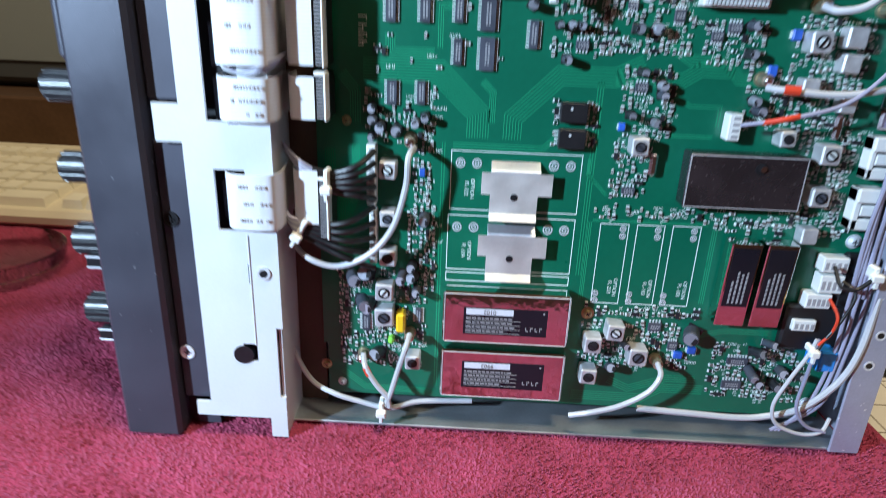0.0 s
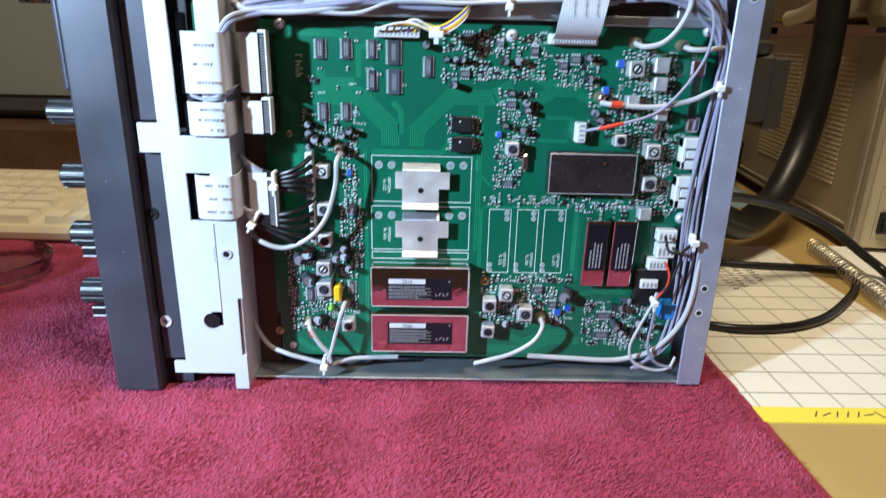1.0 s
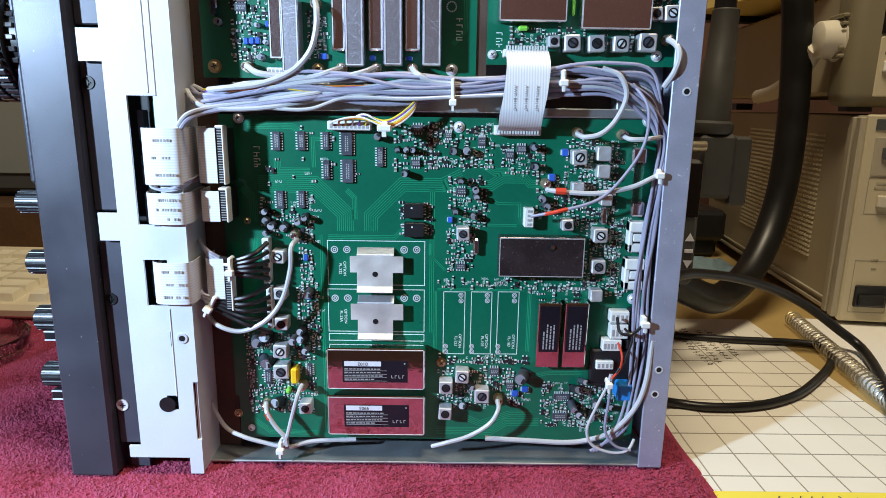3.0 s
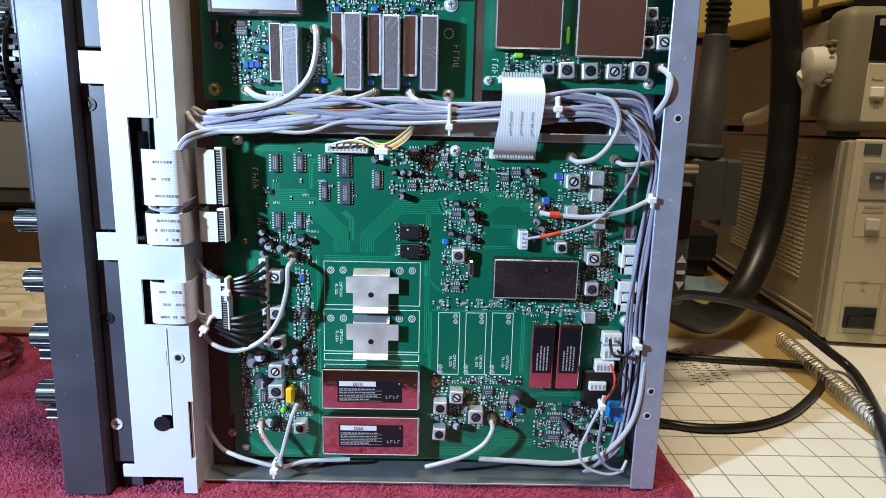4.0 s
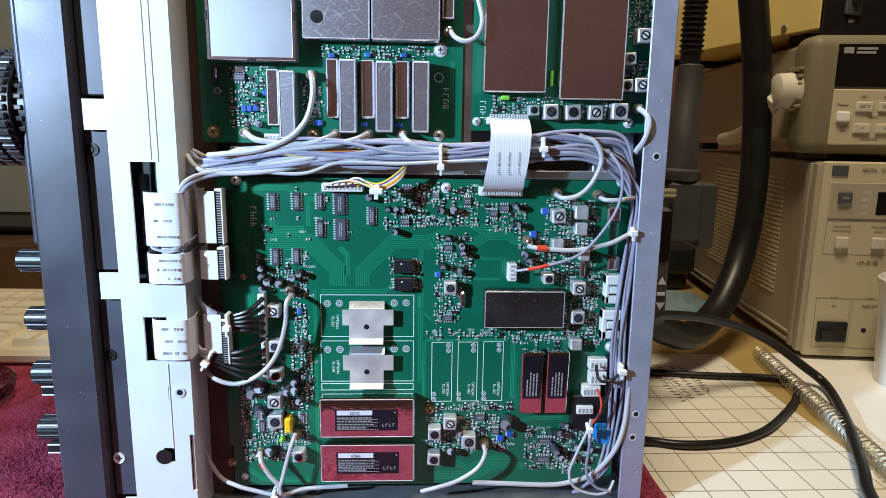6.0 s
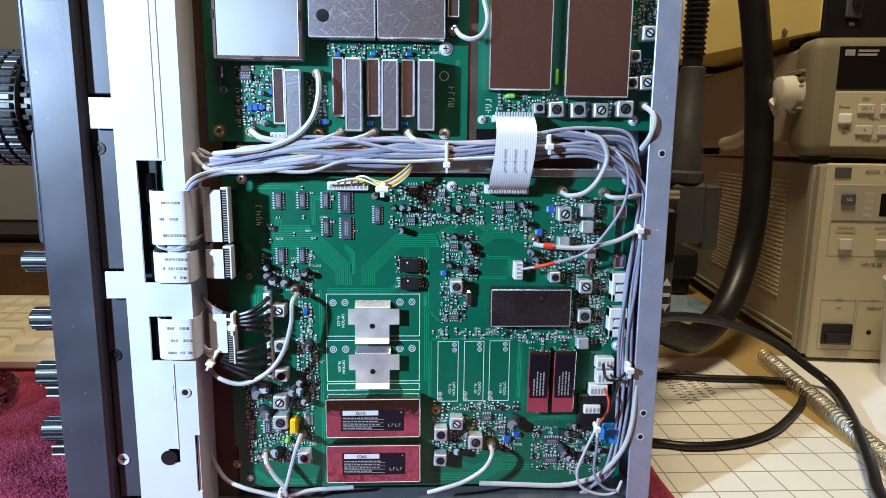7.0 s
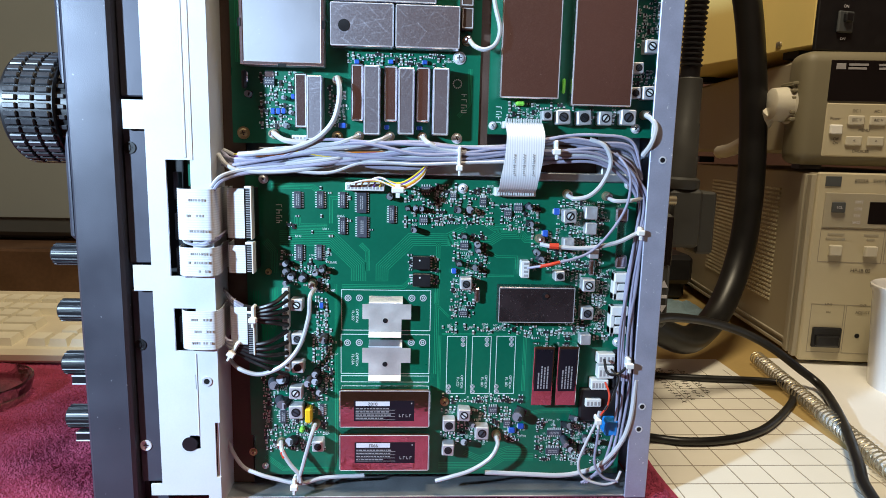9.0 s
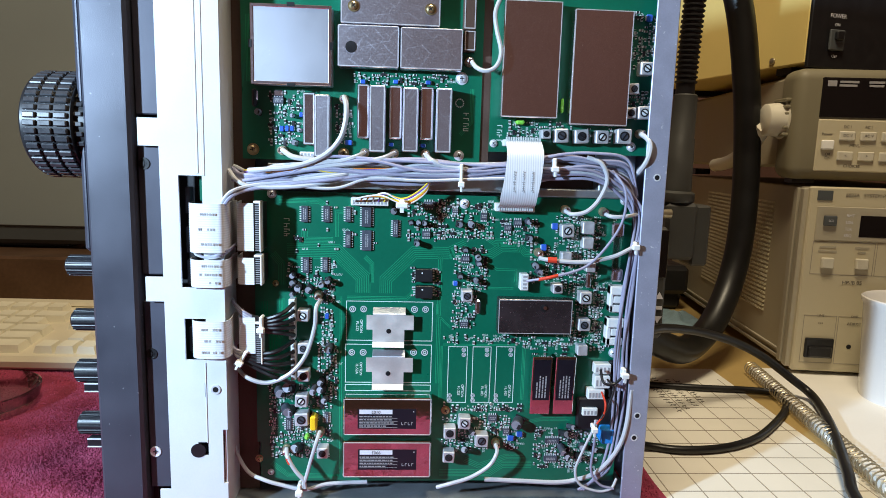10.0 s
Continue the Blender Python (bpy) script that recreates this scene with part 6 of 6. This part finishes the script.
# coaxial leads
wire("coaxial_lead", [(-0.0102, 0.222, 0.1206), (-0.0116, 0.214, 0.1183), (-0.0125, 0.214, 0.1071), (-0.0174, 0.214, 0.091), (-0.0264, 0.214, 0.08), (-0.0388, 0.214, 0.0747), (-0.0501, 0.214, 0.0779), (-0.0586, 0.222, 0.0826)], 1.2, "coax", "pale grey coaxial lead")
wire("coaxial_lead", [(0.113, 0.221, 0.1474), (0.1176, 0.216, 0.1472), (0.1347, 0.214, 0.1466), (0.1506, 0.214, 0.1494), (0.16, 0.214, 0.1534), (0.1706, 0.219, 0.1588), (0.1742, 0.222, 0.1666)], 1.2, "coax", "pale grey coaxial lead")
wire("sleeve", [(0.1165, 0.2155, 0.1474), (0.1213, 0.2142, 0.1474)], 1.65, "red", "red marker sleeve")
wire("thin_lead", [(0.1057, 0.219, 0.1343), (0.1203, 0.212, 0.1387), (0.1375, 0.212, 0.1447), (0.1494, 0.212, 0.1576), (0.1565, 0.212, 0.1718), (0.1564, 0.212, 0.1873), (0.1498, 0.216, 0.1979)], 0.75, "wire")
wire("sleeve", [(0.1118, 0.216, 0.1359), (0.1171, 0.2119, 0.138), (0.1218, 0.2119, 0.1392)], 0.95, "red", "red marker sleeve")
wire("coaxial_lead", [(0.1261, 0.221, 0.1745), (0.129, 0.216, 0.1731), (0.1363, 0.214, 0.175), (0.1428, 0.214, 0.1817), (0.1466, 0.214, 0.1923), (0.1429, 0.214, 0.2014), (0.1351, 0.216, 0.2046)], 1.2, "coax", "pale grey coaxial lead")
wire("coaxial_lead", [(0.1481, 0.221, 0.1738), (0.1514, 0.216, 0.1723), (0.161, 0.216, 0.1729), (0.1705, 0.22, 0.1747)], 1.15, "coax", "pale grey coaxial lead")
wire("coaxial_lead", [(0.0926, 0.221, 0.035), (0.0924, 0.215, 0.0326), (0.088, 0.214, 0.0252), (0.0774, 0.214, 0.018), (0.066, 0.214, 0.0142), (0.0581, 0.217, 0.0102)], 1.15, "coax", "pale grey coaxial lead")
wire("coaxial_lead", [(-0.0298, 0.221, 0.0324), (-0.0282, 0.216, 0.0291), (-0.0237, 0.215, 0.0217), (-0.0192, 0.215, 0.0159), (-0.018, 0.215, 0.0108)], 1.15, "coax", "pale grey coaxial lead")
wire("sleeve", [(-0.0283, 0.2162, 0.0288), (-0.0266, 0.2155, 0.0256)], 1.5, "red", "red marker sleeve")
wire("coaxial_lead", [(-0.0105, 0.221, 0.0427), (-0.0116, 0.215, 0.0396), (-0.0151, 0.215, 0.0271), (-0.0176, 0.215, 0.0176), (-0.0199, 0.215, 0.0115)], 1.15, "coax", "pale grey coaxial lead")
wire("coaxial_lead", [(-0.0646, 0.226, 0.05), (-0.0611, 0.224, 0.0338), (-0.0529, 0.222, 0.0182), (-0.0422, 0.217, 0.015), (-0.0311, 0.217, 0.0115), (-0.0183, 0.217, 0.009), (-0.006, 0.222, 0.0096), (0.0168, 0.225, 0.0093)], 1.15, "coax", "pale grey coaxial lead")
wire("coaxial_lead", [(0.0864, 0.219, 0.0142), (0.11, 0.219, 0.013), (0.1286, 0.219, 0.0122), (0.1405, 0.219, 0.0136), (0.1531, 0.217, 0.0199), (0.1634, 0.215, 0.0342), (0.1681, 0.215, 0.0498), (0.1696, 0.216, 0.0717)], 1.35, "coax", "pale grey coaxial lead")
wire("coaxial_lead", [(0.0702, 0.222, 0.2542), (0.0726, 0.215, 0.2499), (0.0776, 0.213, 0.2481), (0.0829, 0.213, 0.2509), (0.0851, 0.214, 0.2584), (0.0824, 0.215, 0.27), (0.0816, 0.216, 0.2788), (0.0852, 0.218, 0.2886)], 1.15, "coax", "pale grey coaxial lead")
wire("coaxial_lead", [(0.0023, 0.221, 0.2329), (0.0042, 0.214, 0.2279), (0.0038, 0.213, 0.219), (0.0003, 0.213, 0.2092), (-0.0086, 0.213, 0.2007), (-0.0233, 0.213, 0.1952), (-0.0381, 0.213, 0.1934), (-0.0476, 0.216, 0.1925)], 1.35, "coax", "pale grey coaxial lead")
wire("coaxial_lead", [(-0.0307, 0.221, 0.2038), (-0.0237, 0.215, 0.2003), (-0.0118, 0.215, 0.1989), (0.0001, 0.215, 0.1983)], 1.4, "coax", "pale grey coaxial lead")
wire("coaxial_lead", [(0.0132, 0.221, 0.2033), (0.0091, 0.215, 0.2012), (0.0001, 0.215, 0.1986), (-0.0118, 0.215, 0.1971), (-0.0296, 0.215, 0.1942)], 1.4, "coax", "pale grey coaxial lead")
wire("coaxial_lead", [(0.0294, 0.221, 0.2037), (0.0241, 0.215, 0.2011), (0.0121, 0.215, 0.1983), (-0.0028, 0.215, 0.1964), (-0.0237, 0.215, 0.1929)], 1.4, "coax", "pale grey coaxial lead")
wire("coaxial_lead", [(0.047, 0.221, 0.2036), (0.0499, 0.215, 0.2006), (0.0576, 0.215, 0.1975), (0.0699, 0.215, 0.1966)], 1.4, "coax", "pale grey coaxial lead")
wire("coaxial_lead", [(0.1662, 0.221, 0.2183), (0.1686, 0.216, 0.215), (0.1695, 0.214, 0.2101), (0.1677, 0.214, 0.203), (0.165, 0.218, 0.1967)], 1.4, "coax", "pale grey coaxial lead")

# the loom between the boards
rnd = random.Random(31)
for k in range(17):
    y0 = 0.2142 + 0.0012 * (k % 4)
    o = (k - 8) * 0.00098
    drift = [rnd.gauss(0, 0.0017) for _ in range(9)]
    ends = [(-0.0588 + 0.003 * rnd.random(), 0.2230, 0.1925 + o * 0.3 - 0.002 * (k % 3))]
    for n, (x, z, f) in enumerate(((-0.048, 0.1875, 0.45), (-0.030, 0.1900, 0.6), (-0.005, 0.1925, 0.8), (0.020, 0.1945, 0.8), (0.045, 0.1945, 0.7), (0.070, 0.1950, 0.55), (0.095, 0.1965, 0.6))):
        g = 0.35 if n in (0, 5) else 1.0
        ends.append((x + rnd.uniform(-0.003, 0.003), y0 + rnd.uniform(-0.0008, 0.0008), z + o * f + drift[n] * g))
    if k % 3:
        ends += [(0.120, y0, 0.1985 + o * 0.8 + drift[7]), (0.140, y0, 0.1985 + o * 1.0 + drift[8]), (0.158, y0 + 0.002, 0.1920 + o * 1.5), (0.1655, 0.2190, 0.178 + o)]
    else:
        ends += [(0.108, y0 + 0.003, 0.1955 + o * 0.6), (0.118, BY, 0.195 + o * 0.4)]
    wire("loom_wire", ends, rnd.choice((0.8, 0.9, 1.0, 1.2)), "wire" if k % 5 else "coax", "")
for k, mt in enumerate(("wire_orange", "wire_purple", "wire_yellow")):
    wire("thin_lead", [(-0.050, 0.2155, 0.1905 + k * 0.001), (-0.025, 0.2140, 0.1930 + k * 0.0012), (0.0, 0.2155, 0.1945 - k * 0.001), (0.03, 0.2200, 0.1955)], 0.38, mt)
wire("loom_wire", [(-0.0585, 0.2065, 0.1742), (-0.0541, 0.2065, 0.1793), (-0.0467, 0.212, 0.1825), (-0.0295, 0.214, 0.1855), (0.0003, 0.214, 0.1896), (0.0120, 0.2215, 0.1925)], 1.1, "wire")
wire("loom_wire", [(-0.0592, 0.2062, 0.176), (-0.0545, 0.2062, 0.1813), (-0.0467, 0.212, 0.1843), (-0.0295, 0.214, 0.187), (0.0003, 0.214, 0.1911), (0.0120, 0.2215, 0.1940)], 1.1, "coax")
wire("loom_wire", [(-0.059, 0.22, 0.1922), (-0.0528, 0.213, 0.187), (-0.0455, 0.213, 0.1843), (-0.0293, 0.213, 0.1841), (-0.0116, 0.214, 0.186), (0.0080, 0.2215, 0.1900)], 1.15, "coax")
# wires down the rear rail
for k in range(6):
    x = 0.1600 + k * 0.0012
    j = [rnd.uniform(-0.0011, 0.0011) for _ in range(8)]
    pts = [(0.140 + k * 0.003, 0.2160, 0.1985 - k * 0.0012), (0.156 + k * 0.0012, 0.2165, 0.1900 - k * 0.001), (x + 0.0040 + j[0], 0.2172 + j[1], 0.172), (x + 0.0024 + j[1], 0.2174 + j[2], 0.150), (x + 0.0005 + j[3], 0.2176 + j[4], 0.125), (x - 0.0008 + j[5], 0.2178 + j[6], 0.098), (x + 0.0003 + j[7], 0.2185, 0.070)]
    if k % 2:
        pts += [(x - 0.001, 0.2180, 0.045), (x - 0.006, 0.2170, 0.022), (x - 0.014 - k * 0.002, 0.2160, 0.009)]
    wire("rail_wire", pts, 0.8, "wire")
wire("thin_lead", [(0.1491, 0.213, 0.0541), (0.1475, 0.213, 0.0472), (0.1426, 0.213, 0.0352), (0.1389, 0.213, 0.0231), (0.1421, 0.213, 0.0143), (0.1525, 0.213, 0.01), (0.1608, 0.213, 0.0114), (0.1649, 0.216, 0.0161)], 0.8, "coax")
wire("thin_lead", [(0.1497, 0.213, 0.0541), (0.149, 0.213, 0.0386), (0.1483, 0.213, 0.023), (0.1539, 0.213, 0.0142), (0.1625, 0.213, 0.0114)], 0.75, "wire")
wire("thin_lead", [(0.1534, 0.219, 0.0688), (0.1537, 0.212, 0.0647), (0.1532, 0.212, 0.0579), (0.1495, 0.212, 0.0521)], 0.6, "red")
wire("thin_lead", [(0.1559, 0.218, 0.077), (0.1581, 0.212, 0.0738), (0.1555, 0.212, 0.063), (0.1514, 0.212, 0.0545), (0.1492, 0.212, 0.0477)], 0.6, "black")
wire("thin_lead", [(0.1519, 0.219, 0.0824), (0.1519, 0.212, 0.0771), (0.1579, 0.212, 0.0765), (0.1635, 0.212, 0.0815)], 0.8, "black")
# plugs at the left connectors
for z, tz in ((0, 0), (1, 0)):
    for k in range(5):
        s = k * 1.0
        if z == 0:
            pts = [(-0.0603, 0.224, 0.1201), (-0.0526, 0.214, 0.1155), (-0.0466, 0.214, 0.1105), (-0.0391, 0.214, 0.1081), (-0.0299, 0.214, 0.1092), (-0.025, 0.221, 0.1097)]
        else:
            pts = [(-0.062, 0.224, 0.0968), (-0.056, 0.214, 0.0926), (-0.0509, 0.214, 0.0898), (-0.0423, 0.214, 0.0867), (-0.0331, 0.214, 0.0854), (-0.0251, 0.221, 0.0845)]
        d = [0, 0.0005, 0.0010, 0.0016, 0.0026, 0.0042]
        pts = [(p[0], p[1], p[2] - (k - 2) * d[i] * (1.5 if z else 1.1)) for i, p in enumerate(pts)]
        wire("plug_wire", pts[:3], 0.85, "coax" if k % 2 else "wire")
        wire("plug_wire", pts[2:], 1.2, "rubber")
tie((-0.0411, 0.2135, 0.1092), 0.0035, 0.0085)
tie((-0.0513, 0.2135, 0.09), 0.0035, 0.0085, turn=30)
tie((0.0662, 0.214, 0.1932), 0.0030, 0.0120)
tie((0.1654, 0.217, 0.1566), 0.0034, 0.0040)
tie((0.1642, 0.216, 0.0825), 0.0040, 0.0050)
tie((0.0346, 0.214, 0.1772), 0.0055, 0.0040)
tie((0.1168, 0.2145, 0.2001), 0.0035, 0.0070)
tie((0.148, 0.214, 0.0495), 0.0030, 0.0030)
tie((-0.0213, 0.216, 0.0109), 0.0035, 0.0060)
# coloured leads to the white plug
for k, mt in enumerate(("wire_white", "wire_orange", "wire_yellow", "wire_white", "wire_purple", "wire_yellow")):
    a = (0.0085 + k * 0.0032, 0.2225, 0.1768)
    wire("thin_lead", [a, (a[0] + 0.002, 0.2165, 0.1790 + 0.0005 * k), (0.0225 + 0.001 * k, 0.2145, 0.1810 + 0.0004 * k - 0.0008 * (k % 3)), (0.0340, 0.2142, 0.1770 + 0.0005 * k), (0.0400, 0.2145, 0.1775 + 0.0008 * k), (0.0475, 0.2150, 0.1835 + 0.0008 * k), (0.0500, 0.2170, 0.1920)], 0.5, mt)


def ribbon(name, line, across, n, mat="ribbon"):
    """A flat white ribbon with its conductors as fine ridges."""
    bm = B()
    band(bm, spline(line, 8), across, 0.0004)
    r = part(name, bm, mat, radio, "white flat ribbon cable with grey print", True)
    return r


def ribbon_print(z, x, y, text):
    words("lettering", text, "print_grey", 0.0021, pose(x, y, z, 90, 0, 0), radio)


for z0, z1 in ((0.1494, 0.1752), (0.1309, 0.1456), (0.0920, 0.1125)):
    line = [(-0.0772, 0.2150, z0), (-0.0764, 0.2075, z0), (-0.0735, 0.2037, z0), (-0.0685, 0.2027, z0), (-0.0625, 0.2027, z0), (-0.0582, 0.2045, z0), (-0.0572, 0.2120, z0), (-0.0588, 0.2240, z0), (-0.0580, 0.2340, z0), (-0.0560, 0.2340, z0), (-0.0550, 0.2210, z0), (-0.0537, 0.2145, z0), (-0.0512, 0.2128, z0), (-0.0446, 0.2125, z0)]
    ribbon("ribbon_cable", line, (0, 0, z1 - z0), 12, "ribbon_z")
    bm = B()
    for i in range(round((z1 - z0) / 0.0013)):
        z = z0 + 0.0007 + i * 0.0013
        box(bm, -0.0784, -0.0768, 0.2115, 0.2135, z - 0.0004, z + 0.0004)
    tagged(part("ribbon_contact", bm, "print_grey", radio), "fine row of ribbon contacts", "", "", "stuff")
    rr = random.Random(int(z0 * 1e5))
    bm = B()
    for k in range(3):
        z = z0 + (k + 0.6) * (z1 - z0) / 3.3
        x = -0.0705
        while x < -0.0605:
            w = rr.uniform(0.0004, 0.0011)
            if rr.random() < 0.7:
                box(bm, x, x + w, 0.20215, 0.2024, z - 0.0006, z + 0.0006)
            x += w + 0.0005
    part("ribbon_print", bm, "print_grey", radio)
# thin wires that slip out between the ribbons
for k in range(4):
    o = k * 0.0011
    wire("loom_wire", [(-0.0752 + o * 0.6, 0.2105, 0.1500), (-0.0730 + o, 0.2050, 0.1482 - o * 0.3), (-0.0672 + o, 0.2042, 0.1466 + o * 0.4), (-0.0612 + o * 0.5, 0.2040, 0.1470 + o * 0.8), (-0.0574 + o * 0.3, 0.2085, 0.1492 + o * 0.6), (-0.0566 + o * 0.3, 0.2180, 0.1505 + o * 0.6)], 0.55, "wire" if k % 2 else "coax")
for k in range(3):
    o = k * 0.0012
    wire("loom_wire", [(-0.0748 + o, 0.2110, 0.1290), (-0.0735 + o, 0.2062, 0.1297), (-0.0705 + o, 0.2045, 0.1318)], 0.55, "wire")
# ribbon between the two boards
w = 0.0200
line = [(0.0905, BY - 0.0055, 0.2125), (0.0905, BY - 0.0085, 0.2115), (0.0905, 0.2125, 0.2060), (0.0900, 0.2105, 0.1985), (0.0890, 0.2100, 0.1900), (0.0878, 0.2105, 0.1830), (0.0878, 0.2145, 0.1780), (0.0878, BY - 0.0065, 0.1755)]
ribbon("ribbon_cable", line, (w, 0, 0), 14, "ribbon_x")
bm = B()
for i in range(15):
    x = 0.0912 + i * 0.00132
    box(bm, x - 0.0004, x + 0.0004, BY - 0.0075, BY - 0.006, 0.2118, 0.2145)
    box(bm, x - 0.0028, x - 0.0020, BY - 0.0072, BY - 0.0055, 0.1738, 0.1760)
tagged(part("ribbon_contact", bm, "lead", radio), "fine row of ribbon contacts", "", "", "stuff")
for i in range(3):
    x = 0.0945 + i * 0.0050
    words("lettering", "AWM E41447", "print_grey", 0.0020, pose(x, 0.2096, 0.1905, 90, 90, 0), radio)
# broad grey ribbon edge in the loom
bm = B()
band(bm, spline([(0.101, 0.2175, 0.1925), (0.112, 0.2170, 0.1930), (0.122, 0.2170, 0.1932)], 4), (0, 0.0, 0.0045), 0.0012)
part("flat_cable", bm, "wire", radio)
